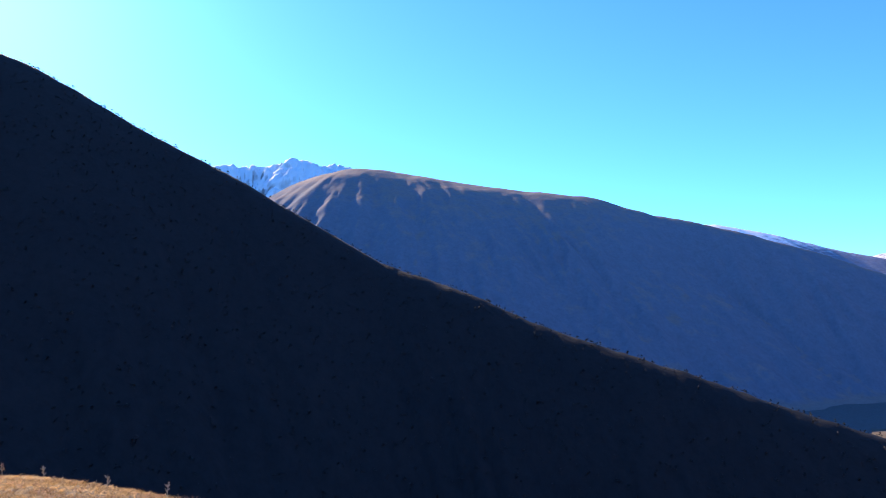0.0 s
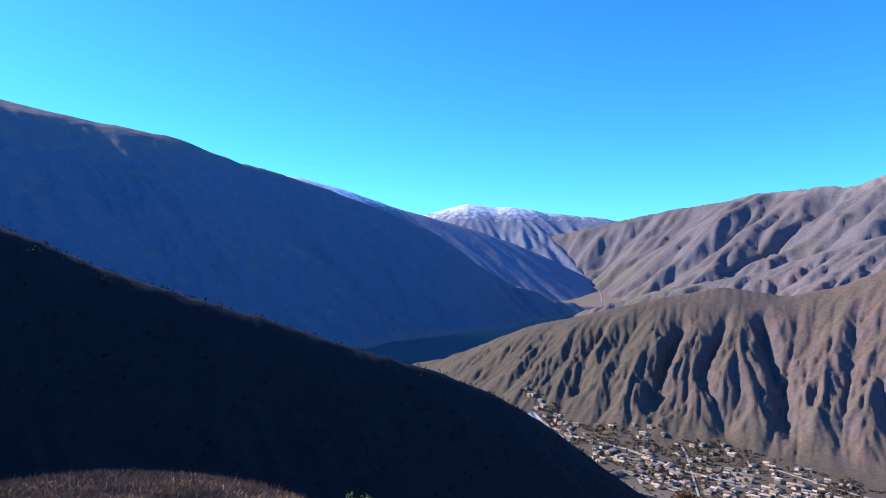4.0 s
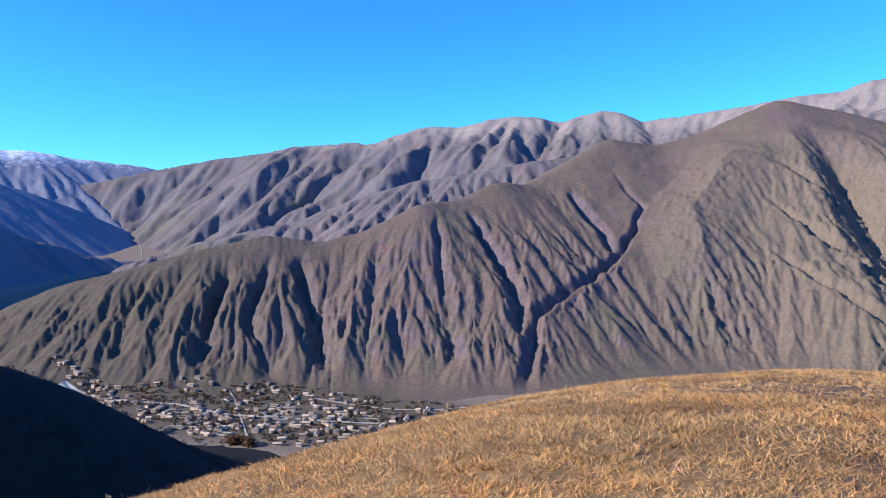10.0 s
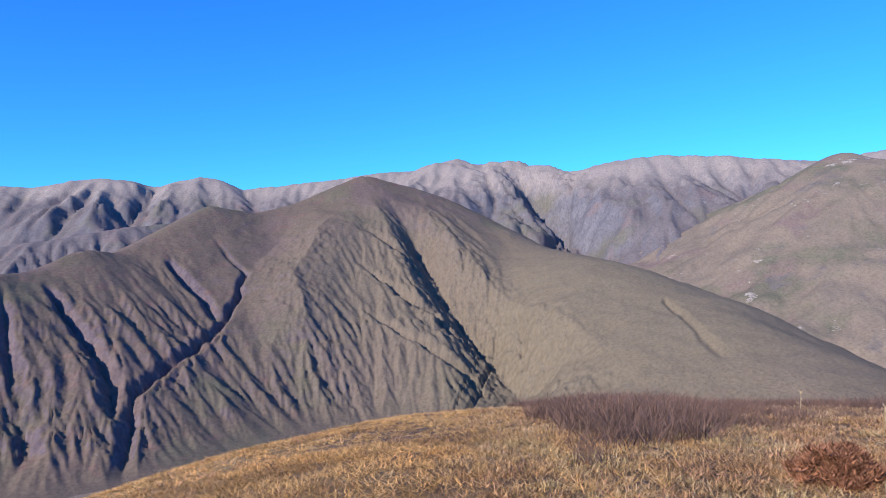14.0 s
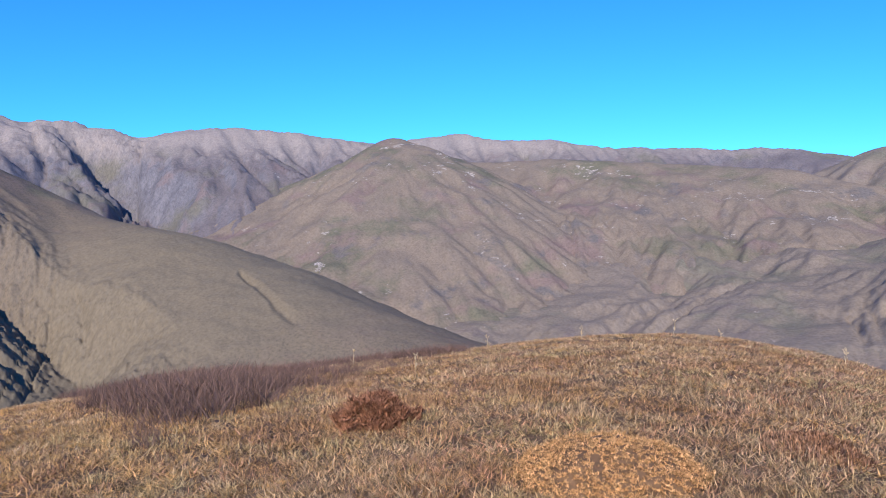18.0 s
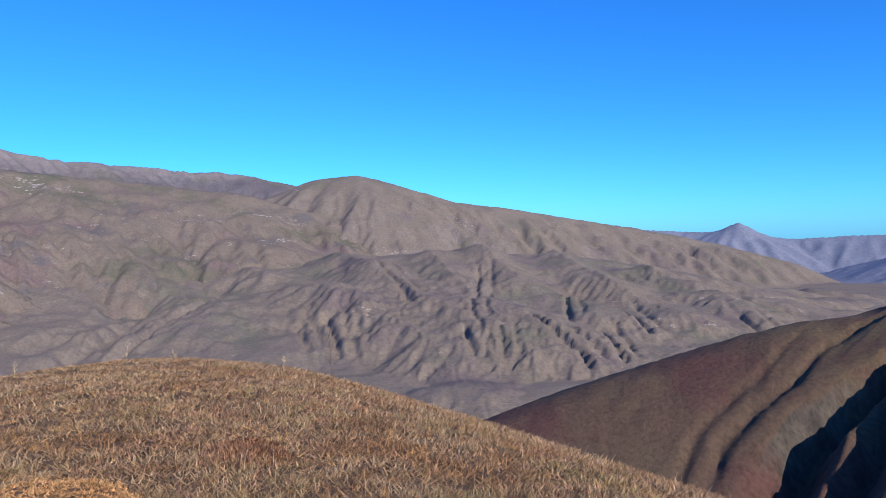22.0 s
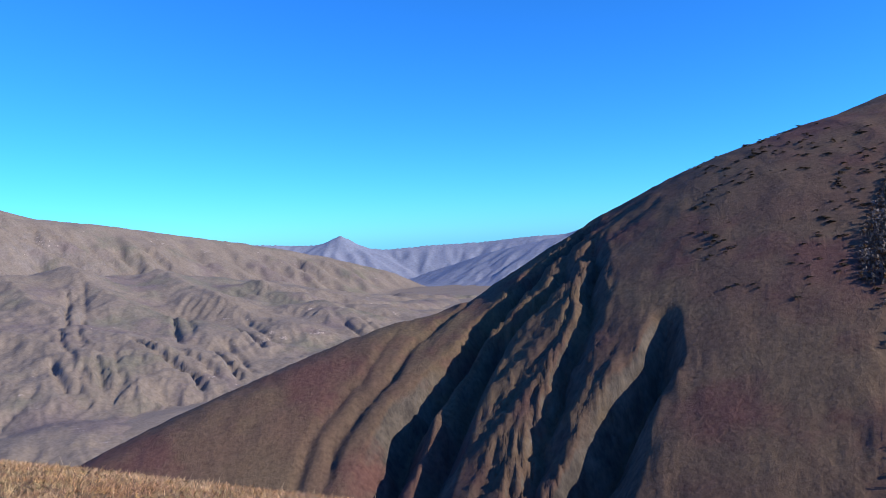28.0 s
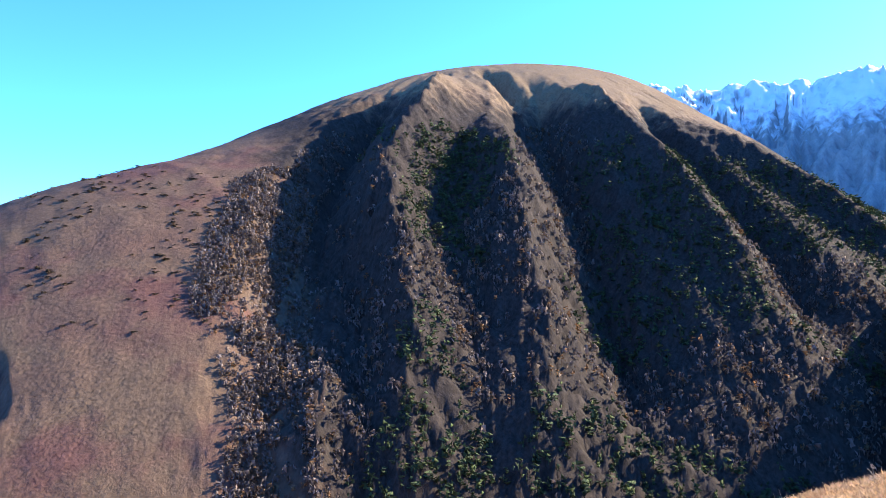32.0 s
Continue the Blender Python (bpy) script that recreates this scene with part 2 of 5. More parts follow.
M_SPUR = mountain_material("rust_turf_spur", (0.125, 0.086, 0.055), (0.115, 0.070, 0.050), (0.06, 0.05, 0.042), (0.13, 0.105, 0.08), 0.76, 0.6, 0.012, grit=0.65, tooth=0.6, fine=0.16, forest=((-0.454, 0.891, 0.0), 30, (0.046, 0.038, 0.033), 170),
                           alpine=(150, 215, (0.185, 0.132, 0.08)), patches=[((0.14, 0.098, 0.058), 0.006, 0.55), ((0.115, 0.060, 0.048), 0.009, 0.53)])
# ground colour set near black to deepen this slope's shade
M_DARK = mountain_material("shade_dark_slope_soil", (0.019, 0.019, 0.020), (0.024, 0.022, 0.022), (0.019, 0.019, 0.020), (0.027, 0.025, 0.025), 0.8, 0.6, 0.02)
# distance haze is painted into the slope's bluish rock tones
M_BLUE = mountain_material("haze_blue_slope", (0.23, 0.185, 0.172), (0.27, 0.205, 0.19), (0.15, 0.17, 0.205), (0.17, 0.19, 0.23), 0.9, 0.8, 0.007, fine=0.05, snow=(560, 640, 120), grit=0.25)
M_SNOW = mountain_material("snow_rock", (0.3, 0.28, 0.27), (0.34, 0.31, 0.3), (0.2, 0.2, 0.21), (0.3, 0.29, 0.29), 0.8, 0.6, 0.006, fine=0.03, snow=(430, 560, 420))
# snow-dusted rock, its base colours tinted blue in place of distance haze
M_DUST = mountain_material("hazy_snow_dusted_rock", (0.2, 0.212, 0.262), (0.235, 0.24, 0.29), (0.19, 0.195, 0.234), (0.267, 0.275, 0.321), 0.8, 0.6, 0.006, fine=0.03, snow=(220, 330, 260))
# the last, bluish soil patch is painted to match the shaded slope above it
M_FLOOR = mountain_material("valley_floor_earth", (0.215, 0.168, 0.128), (0.24, 0.188, 0.145), (0.19, 0.155, 0.12), (0.215, 0.175, 0.135), 0.8, 0.6, 0.006, fine=0.08, soils=[((660, 683, -247), 60, 100, (0.12, 0.097, 0.07)), ((700, 545, -247), 90, 140, (0.12, 0.097, 0.07)), ((722, 417, -247), 90, 140, (0.12, 0.097, 0.07)), ((728, 309, -247), 70, 110, (0.12, 0.097, 0.07)), ((875, 1515, -250), 260, 480, (0.1, 0.108, 0.11))])
# the first two soils darken the heath floor so gaps read as shadow
M_KNOLL = mountain_material("dry_turf", (0.42, 0.27, 0.115), (0.30, 0.19, 0.085), (0.34, 0.22, 0.11), (0.38, 0.25, 0.13), 0.6, 0.4, 0.7, grit=0.6, tooth=0.5, fine=3.0, relief=0.05,
                            soils=[((4.6, -8.0, -0.7), 6.5, 10.0, (0.15, 0.095, 0.055)), ((1.0, -9.0, -1.0), 6.0, 9.0, (0.15, 0.095, 0.055)), ((1.5, 13.0, -2.0), 6.0, 10.5, (0.075, 0.055, 0.042)), ((9.6, -4.6, -0.6), 3.2, 5.6, (0.13, 0.085, 0.065)), ((14.5, -8.0, -1.0), 4.5, 8.0, (0.13, 0.085, 0.065))])


# ---- terrain tools ----
FLOOR = -250.0


def hash2(ix, iy, seed):
    h = (ix.astype(np.int64) * 374761393 + iy.astype(np.int64) * 668265263 + seed * 1442695041) & 0xFFFFFFFF
    h = ((h ^ (h >> 13)) * 1274126177) & 0xFFFFFFFF
    return ((h ^ (h >> 16)) & 0xFFFF) / 32767.5 - 1.0


def grain(x, y, seed=0):
    """Smooth value noise, -1 to 1."""
    ix, iy = np.floor(x), np.floor(y)
    fx, fy = x - ix, y - iy
    fx, fy = fx * fx * fx * (fx * (fx * 6 - 15) + 10), fy * fy * fy * (fy * (fy * 6 - 15) + 10)
    a, b = hash2(ix, iy, seed), hash2(ix + 1, iy, seed)
    c, d = hash2(ix, iy + 1, seed), hash2(ix + 1, iy + 1, seed)
    return (a + (b - a) * fx) * (1 - fy) + (c + (d - c) * fx) * fy


def layers(x, y, seed=0, octaves=4, gain=0.5):
    total, amp, norm = 0.0, 1.0, 0.0
    for o in range(octaves):
        total = total + amp * grain(x * 2 ** o + 17.3 * o, y * 2 ** o - 9.1 * o, seed + o)
        norm += amp
        amp *= gain
    return total / norm


def plan(bearing, distance):
    b = np.radians(bearing)
    return np.sin(b) * distance, np.cos(b) * distance


def crest_line(rows, step, rough, seed):
    """Points along a crest given as bearing, distance and height, smoothed, with a slightly uneven top."""
    r = np.array(rows, float)
    x, y = plan(r[:, 0], r[:, 1])
    p = np.stack([x, y, r[:, 2]], 1)
    s = np.concatenate([[0], np.cumsum(np.linalg.norm(np.diff(p[:, :2], axis=0), axis=1))])
    q = np.arange(0, s[-1], step)
    out = np.stack([np.interp(q, s, p[:, k]) for k in range(3)], 1)
    k = max(1, int(18 / step))
    ker = np.hanning(2 * k + 3)[1:-1]
    ker /= ker.sum()
    for c in range(3):
        pad = np.pad(out[:, c], k, mode="edge")
        out[:, c] = np.convolve(pad, ker, "valid")
    out[:, 2] += rough * layers(q / 55.0, q * 0 + 3.3, seed, 5, 0.6)
    return out, q


def away(x, y, line):
    """Distance to a line in plan, and how far along it (0 to 1)."""
    px, py = line[:, 0], line[:, 1]
    best, along = np.full(x.shape, 1e9), np.zeros(x.shape)
    n = len(px) - 1
    for i in range(n):
        dx, dy = px[i + 1] - px[i], py[i + 1] - py[i]
        u = np.clip(((x - px[i]) * dx + (y - py[i]) * dy) / (dx * dx + dy * dy), 0, 1)
        d = np.hypot(x - px[i] - u * dx, y - py[i] - u * dy)
        near = d < best
        best, along = np.where(near, d, best), np.where(near, (i + u) / n, along)
    return best, along


def streaks(x, y, sx, sy, cell, per_cell, seed):
    """Stripes that run across the unit direction (sx, sy), which may differ from place to place; they branch and end where they meet.
    Gives a wave from -1 (bottom of a gully) to 1 (top of a rib), sharp below and rounded above."""
    u, v = x / cell, y / cell
    iu, iv = np.floor(u), np.floor(v)
    c, s, w = np.zeros(x.shape), np.zeros(x.shape), np.full(x.shape, 1e-6)
    for i in (-1, 0, 1):
        for j in (-1, 0, 1):
            px = iu + i + 0.5 + 0.25 * hash2(iu + i, iv + j, seed)
            py = iv + j + 0.5 + 0.25 * hash2(iu + i, iv + j, seed + 1)
            du, dv = u - px, v - py
            f = np.clip(1 - (du * du + dv * dv) / 1.5625, 0, 1) ** 2
            phase = 2 * np.pi * per_cell * (du * sx + dv * sy)
            c, s, w = c + f * np.cos(phase), s + f * np.sin(phase), w + f
    wave = 1 - 2 * np.abs(np.arctan2(s, c)) / np.pi
    wave = np.where(wave > 0, np.sin(wave * np.pi / 2), wave)
    return wave * np.clip(np.hypot(c, s) / w * 1.5, 0, 1)


def blur(a, rows, cols):
    """Box mean over a grid."""
    for axis, k in ((0, rows), (1, cols)):
        if k > 0:
            pad = [(0, 0), (0, 0)]
            pad[axis] = (k + 1, k)
            total = np.cumsum(np.pad(a, pad, mode="edge"), axis=axis)
            n = a.shape[axis]
            a = (np.take(total, np.arange(2 * k + 1, 2 * k + 1 + n), axis) - np.take(total, np.arange(n), axis)) / (2 * k + 1)
    return a


def eroded(bear, dist, z, octaves, gate, seed):
    """Cuts gullies that run straight down the slope, each set branching off the one before. octaves: width and depth in metres."""
    rr, bb = np.meshgrid(dist, np.radians(bear), indexing="ij")
    x, y = np.sin(bb) * rr, np.cos(bb) * rr
    for k, (width, depth) in enumerate(octaves):
        zr = np.gradient(z, dist, axis=0)
        zb = np.gradient(z, np.radians(bear), axis=1) / rr
        n = max(1, int(0.5 * width / float(np.median(np.diff(dist)))))
        m = max(1, int(0.5 * width / (float(np.median(dist)) * math.radians(bear[1] - bear[0]))))
        zr, zb = blur(zr, n, m), blur(zb, n, m)
        gx, gy = zr * np.sin(bb) + zb * np.cos(bb), zr * np.cos(bb) - zb * np.sin(bb)
        steep = np.hypot(gx, gy) + 1e-6
        wave = streaks(x, y, -gy / steep, gx / steep, 2.4 * width, 2.4, seed + 7 * k)
        vary = np.clip(0.75 + 0.9 * layers(x / (width * 6), y / (width * 6), seed + 50 + k, 2), 0.1, 1.5)
        z = z + depth * gate * vary * np.clip((steep - 0.12) / 0.3, 0, 1) * wave
    return z


class Mountain:
    """A mountain round a crest: slope, rounding of the top, flutes that run down from the crest, and single gullies and ribs."""

    def __init__(self, rows, slope, round_top=40.0, flutes=(), cuts=(), lumps=0.0, lump_size=120.0, rough=3.0, seed=1, step=12.0,
                 foot=None, warp=0.0, start=0.1, terrace=None, calm=(), notch=0.42, base=FLOOR, fill=0.0, dip=0.0, erosion=()):
        self.line, self.q = crest_line(rows, step, rough, seed)
        self.flutes, self.cuts = flutes, cuts
        if isinstance(round_top, (int, float)):
            round_top = [(0, round_top)]
        turn = np.degrees(np.arctan2(self.line[:, 0], self.line[:, 1])) % 360
        self.round_top = np.interp(turn, [p[0] for p in round_top], [float(p[1]) for p in round_top])
        if isinstance(slope, float):
            slope = [(0, slope)]
        self.steep = np.interp(turn, [p[0] for p in slope], [p[1] for p in slope])
        self.slope = float(self.steep.mean())
        self.lumps, self.lump_size, self.seed, self.foot, self.warp = lumps, lump_size, seed, foot, warp
        self.terrace, self.calm, self.notch, self.base, self.fill = terrace, calm, notch, base, fill
        self.dip, self.erosion = dip, erosion
        self.start = [(0, start)] if isinstance(start, float) else start

    def height(self, x, y):
        x, y = np.asarray(x, float), np.asarray(y, float)
        top = np.full(x.shape, -1e9)
        wsum, ssum, dsum = np.zeros(x.shape), np.zeros(x.shape), np.zeros(x.shape)
        tau, c0 = 9.0, np.zeros(x.shape)
        for (cx, cy, cz), s, c, g in zip(self.line, self.q, self.round_top, self.steep):
            d = np.hypot(x - cx, y - cy)
            h = cz - g * (np.sqrt(d * d + c * c) - c)
            if self.foot:
                h = np.maximum(h, cz - self.foot[0] - (d - self.foot[0] / self.slope - c) * self.foot[1])
            grow = h > top
            f = np.where(grow, np.exp(np.clip((top - h) / tau, -60, 0)), 1.0)
            w = np.where(grow, 1.0, np.exp(np.clip((h - top) / tau, -60, 0)))
            wsum, ssum, dsum, c0 = wsum * f + w, ssum * f + w * s, dsum * f + w * d, c0 * f + w * c
            top = np.maximum(top, h)
        s, d, c = ssum / wsum, dsum / wsum, c0 / wsum
        drop = self.slope * (np.sqrt(d * d + c * c) - c)
        down = drop / (drop + np.maximum(top - FLOOR, 4.0))
        # hollows between two arms of the crest fill up a little
        z = top + self.fill * np.clip(np.log(wsum) - 1.6, self.dip, 2.0)
        start = np.interp(np.degrees(np.arctan2(x, y)) % 360, [p[0] for p in self.start], [p[1] for p in self.start])
        if self.lumps:
            z = z + self.lumps * layers(x / self.lump_size, y / self.lump_size, self.seed + 40, 4) * np.clip(d / 120, 0, 1)
        still = np.ones(x.shape)
        for b, r, wide in self.calm:
            px, py = plan(b, r)
            still = still * np.clip((np.hypot(x - px, y - py) / wide) ** 3, 0.06, 1)
        self.gate = still * np.clip((down - start + 0.06) / 0.3, 0, 1) ** 0.8
        for k, (size, depth, stretch, reach) in enumerate(self.flutes):
            sw = s + self.warp * size * layers(x / (size * 5), y / (size * 5), self.seed + 70 + k, 2)
            n = layers(sw / size, d / (size * stretch), self.seed + 10 * k, 3, 0.4)
            grow = np.clip((down - start) / 0.42, 0, 1) ** 0.8
            vary = still * np.clip(0.62 + 0.75 * grain(s / (size * 4), d / (size * 9), self.seed + 90 + k), 0.1, 1.3)
            z = z - depth * grow * vary * np.clip(1 - np.abs(n) / self.notch, 0, 1) + depth * 0.8 * self.notch * grow * vary
        for width, depth, way in self.cuts:
            line = np.stack(plan(np.array([p[0] for p in way]), np.array([p[1] for p in way], float)), 1)
            wx, wy = 7 * layers(x / 45, y / 45, 5, 4, 0.6), 7 * layers(x / 45, y / 45, 6, 4, 0.6)
            a, u = away(x + wx, y + wy, line)
            fade = np.clip(u / 0.25, 0, 1) * np.clip(d / 90, 0, 1)
            z = z + 0.14 * abs(depth) * layers(x / 13, y / 13, 44, 4, 0.7) * np.clip(1.3 - a / (1.7 * width), 0, 1) * fade
            if depth > 0:
                fade = fade * np.clip((1 - u) / 0.15, 0, 1)
                z = z - depth * fade * np.clip(1 - a / (1.7 * width * (0.4 + 0.6 * u)), 0, 1) ** 1.1
            else:
                z = z - depth * fade * np.clip((1 - u) / 0.3, 0, 1) * np.clip(1 - a / (1.9 * width), 0, 1) ** 1.1
        z = z + 1.2 * layers(x / 14, y / 14, self.seed + 5, 3)
        if self.terrace:
            b0, b1, step, tall = self.terrace
            b = np.degrees(np.arctan2(x, y))
            mask = np.clip(np.minimum(b - b0, b1 - b) / 2.0, 0, 1) * np.clip((z - 150) / 80, 0, 1)
            bed = z + 10 * layers(x / 180, y / 180, self.seed + 8, 3)
            z = z + tall * mask * (np.abs((bed / step) % 1.0 - 0.5) * 2 - 0.5)
        # the foot runs out into the valley floor as a fan of scree
        h = z - self.base
        return self.base - 4.5 + 0.5 * (h + np.sqrt(h * h + 24.0 ** 2))

    def lay(self, bear, dist):
        """The worn surface on a grid of bearings and distances, kept for whatever stands on it."""
        rr, bb = np.meshgrid(dist, bear, indexing="ij")
        z = self.height(*plan(bb, rr))
        if self.erosion:
            gate = self.gate * np.clip((z - self.base) / 40, 0, 1)
            z = eroded(bear, dist, z, self.erosion, gate, self.seed)
        self.grid = (bear, dist, z)
        return z

    def ground(self, x, y):
        """Height of the worn surface in a place."""
        bear, dist, z = self.grid
        b = np.degrees(np.arctan2(x, y))
        b = np.where(b < bear[0] - 0.001, b + 360, b)
        i = np.clip((b - bear[0]) / (bear[1] - bear[0]), 0, len(bear) - 1.001)
        j = np.interp(np.hypot(x, y), dist, np.arange(len(dist)))
        j = np.clip(j, 0, len(dist) - 1.001)
        i0, j0 = i.astype(int), j.astype(int)
        fi, fj = i - i0, j - j0
        return (z[j0, i0] * (1 - fi) + z[j0, i0 + 1] * fi) * (1 - fj) + (z[j0 + 1, i0] * (1 - fi) + z[j0 + 1, i0 + 1] * fi) * fj


def sheet(name, xs, ys, zs, material, shape, smooth=True):
    """A mesh from a grid of places."""
    rows, cols = shape
    mesh = bpy.data.meshes.new(name)
    idx = np.arange(rows * cols).reshape(rows, cols)
    quads = np.stack([idx[:-1, :-1], idx[:-1, 1:], idx[1:, 1:], idx[1:, :-1]], -1).reshape(-1, 4)
    mesh.vertices.add(rows * cols)
    mesh.vertices.foreach_set("co", np.stack([xs.ravel(), ys.ravel(), zs.ravel()], 1).astype(np.float32).ravel())
    n = len(quads)
    mesh.loops.add(n * 4)
    mesh.loops.foreach_set("vertex_index", quads.astype(np.int32).ravel())
    mesh.polygons.add(n)
    mesh.polygons.foreach_set("loop_start", np.arange(0, n * 4, 4, dtype=np.int32))
    mesh.polygons.foreach_set("use_smooth", np.full(n, smooth))
    mesh.update(calc_edges=True)
    mesh.materials.append(material)
    return new(name, mesh)


def mountain(name, shape, b0, b1, bstep, r0, r1, rstep, material, label, kind="structure"):
    bear = np.arange(b0, b1 + bstep / 2, bstep)
    dist = np.arange(r0, r1 + rstep / 2, rstep)
    dist = np.concatenate([np.arange(max(60, r0 - 900), r0 - 20, 45), dist, np.arange(dist[-1] + 60, min(4940, dist[-1] + 900), 60)])
    rr, bb = np.meshgrid(dist, bear, indexing="ij")
    x, y = plan(bb, rr)
    ob = sheet(name, x, y, shape.lay(bear, dist), material, x.shape)
    return tagged(ob, label, "mountain", "mountains round the valley", kind)




# ---- the mountains ----
hill = Mountain([(32.6, 1560, -247), (36.3, 1440, -196), (40.7, 1320, -135), (45.2, 1280, -108), (49.6, 1270, -81), (55.5, 1280, -52),
                 (59.7, 1270, -65), (64.8, 1300, -44), (68.2, 1340, 4), (71.2, 1400, 9), (74.3, 1470, 48), (76.6, 1520, 42), (79.1, 1600, 77), (83.2, 1750, 158),
                 (86.5, 1800, 144), (90, 1850, 170), (95.3, 1950, 258), (99.4, 1980, 222), (101.5, 1990, 195), (104, 1960, 132), (107, 1850, 60), (110.5, 1730, 30), (114.8, 1600, 2),
                 (118.2, 1500, -43), (124.3, 1300, -110), (129.7, 1200, -156), (134.2, 1150, -193), (139, 1120, -235)],
                0.62, [(0, 14), (100, 18), (108, 60), (116, 130), (140, 160)], erosion=((66, 4.4), (33, 2.8), (16, 2.0), (8, 1.2)), fill=8, flutes=((80, 8, 14, 170), (40, 4, 12, 130)), warp=0.4, notch=0.3, calm=[(86.5, 1380, 130), (89, 1530, 110), (90, 1700, 90), (112, 1480, 160), (116, 1380, 200)], start=[(30, 0.12), (70, 0.16), (80, 0.16), (83, 0.4), (87, 0.66), (92, 0.6), (95, 0.2), (103, 0.2), (107, 0.5), (111, 0.72)], seed=11, rough=2, step=14, lumps=20, lump_size=240,
                cuts=[(10, 17, [(83.1, 1620), (85.8, 1477), (84.3, 1333), (81.5, 1207), (77.6, 1092), (76.8, 960), (76.6, 880)]),
                      (14, 20, [(71.8, 1340), (72.6, 1299), (74.4, 1199), (76.1, 1102), (75.9, 1010)]),
                      (13, 17, [(80.0, 1500), (80.4, 1471), (82.6, 1379), (83.9, 1300)]),
                      (17, 23, [(58.0, 1230), (58.2, 1190), (59.4, 1080), (60.1, 960)]),
                      (15, 22, [(52.6, 1210), (52.3, 1177), (50.9, 1100), (49.9, 990)]),
                      (13, 14, [(56.2, 1240), (54.0, 1082), (55.8, 960)]),
                      (14, 16, [(47.2, 1250), (45.1, 1156), (44.2, 1060)]),
                      (12, 12, [(69.2, 1330), (69.7, 1158), (70.9, 950)]),
                      (52, -40, [(93, 1760), (91.5, 1600), (89.5, 1450), (90.5, 1300), (93, 1150)]),
                      (78, 78, [(97, 1840), (99.5, 1700), (102, 1530), (105, 1380), (107.6, 1250), (109, 1120)]),
                      (14, 20, [(94, 1560), (97, 1480), (101, 1400), (104, 1350)]),
                      (12, 18, [(94.5, 1400), (98, 1330), (102, 1260), (105.5, 1215)]),
                      (13, 18, [(94.5, 1690), (97.5, 1620), (100.5, 1560), (102, 1520)]),
                      (8, 9, [(107.6, 1450), (107.8, 1406), (108.0, 1290)]),
                      (9, 8, [(118.9, 1390), (119.7, 1340), (121.8, 1233), (123.5, 1130)])])
mountain("mountain_eroded_hill", hill, 31, 140, 0.12, 880, 2080, 5.0, M_HILL, "bare brown hill cut by deep erosion gullies above the village")

back = Mountain([(34, 4500, -250), (36.9, 4500, -85), (42.5, 4400, 110), (50.2, 4300, 234), (54.2, 4200, 287), (59.7, 4000, 330), (64.8, 3800, 333), (68.7, 3700, 410),
                 (71.6, 3650, 398), (75.6, 3600, 437), (79.5, 3600, 405), (82.9, 3550, 456), (85.6, 3550, 387), (89.1, 3500, 407), (93.4, 3450, 431), (95.6, 3450, 455),
                 (99.7, 3450, 468), (103.0, 3400, 521), (105, 3400, 473), (106.6, 3350, 490), (109.4, 3350, 466), (112.2, 3350, 430), (115.5, 3300, 447),
                 (117.3, 3250, 468), (123, 3250, 456), (126.4, 3300, 424), (130.1, 3400, 413), (133, 3450, 430), (136.6, 3500, 466), (140.8, 3500, 425),
                 (145, 3550, 418), (147.7, 3600, 373), (155.5, 3650, 353), (160.8, 3700, 338), (166, 3750, 270), (172, 3800, 200), (180, 3800, 100)],
                [(34, 1.0), (48, 0.9), (56, 0.55)], 12, erosion=((260, 28), (130, 13), (65, 7), (34, 3.5), (18, 1.6)), flutes=((260, 50, 5, 350),), warp=0.8, start=-0.02, seed=23, rough=9, step=28,
                cuts=[(110, 150, [(107.5, 3330), (109.5, 3100), (113, 2700), (114.2, 2300)]), (90, 50, [(60, 3800), (58, 3500), (57, 3200)]), (90, -55, [(71, 3550), (67, 3200), (62, 2900)])], terrace=(103.5, 114, 30.0, 22.0),
                lumps=52, lump_size=420)
mountain("mountain_back_ridge", back, 33, 178, 0.2, 2700, 4560, 15.5, M_BACK, "long high ridge of bare grey-brown rock")

foothill = Mountain([(45, 2760, -240), (47, 2700, -200), (50.4, 2600, -130), (54, 2520, -95), (58.3, 2450, -54), (63.1, 2400, 19), (67.8, 2350, 75), (73.3, 2350, 112), (77.4, 2400, 145), (82, 2500, 170), (86, 2600, 150)],
                    0.55, 14, erosion=((120, 16), (60, 10), (30, 5), (15, 2)), fill=6, flutes=((200, 34, 5, 300),), warp=0.8, start=0.0, seed=29, rough=5, step=22, lumps=20, lump_size=260)
mountain("mountain_foothills", foothill, 43, 90, 0.2, 1900, 2800, 11, M_BACK, "bare foothills with shaded gullies below the high ridge")

mid = Mountain([(127.4, 2750, 205), (131.8, 2700, 352), (135.2, 2400, 165), (139.2, 2150, 24), (144.2, 1950, -94), (150.6, 1700, -219), (154, 1600, -260)],
               0.5, 40, erosion=((120, 9), (55, 5), (26, 2.6), (14, 1.2)), fill=8, flutes=((260, 40, 4, 300),), warp=0.9, notch=0.36, seed=31, rough=4, step=22, lumps=46, lump_size=330)
mountain("mountain_middle_ridge", mid, 112, 162, 0.24, 1450, 3300, 11, M_MID, "brown turf mountain with pale rock outcrops")

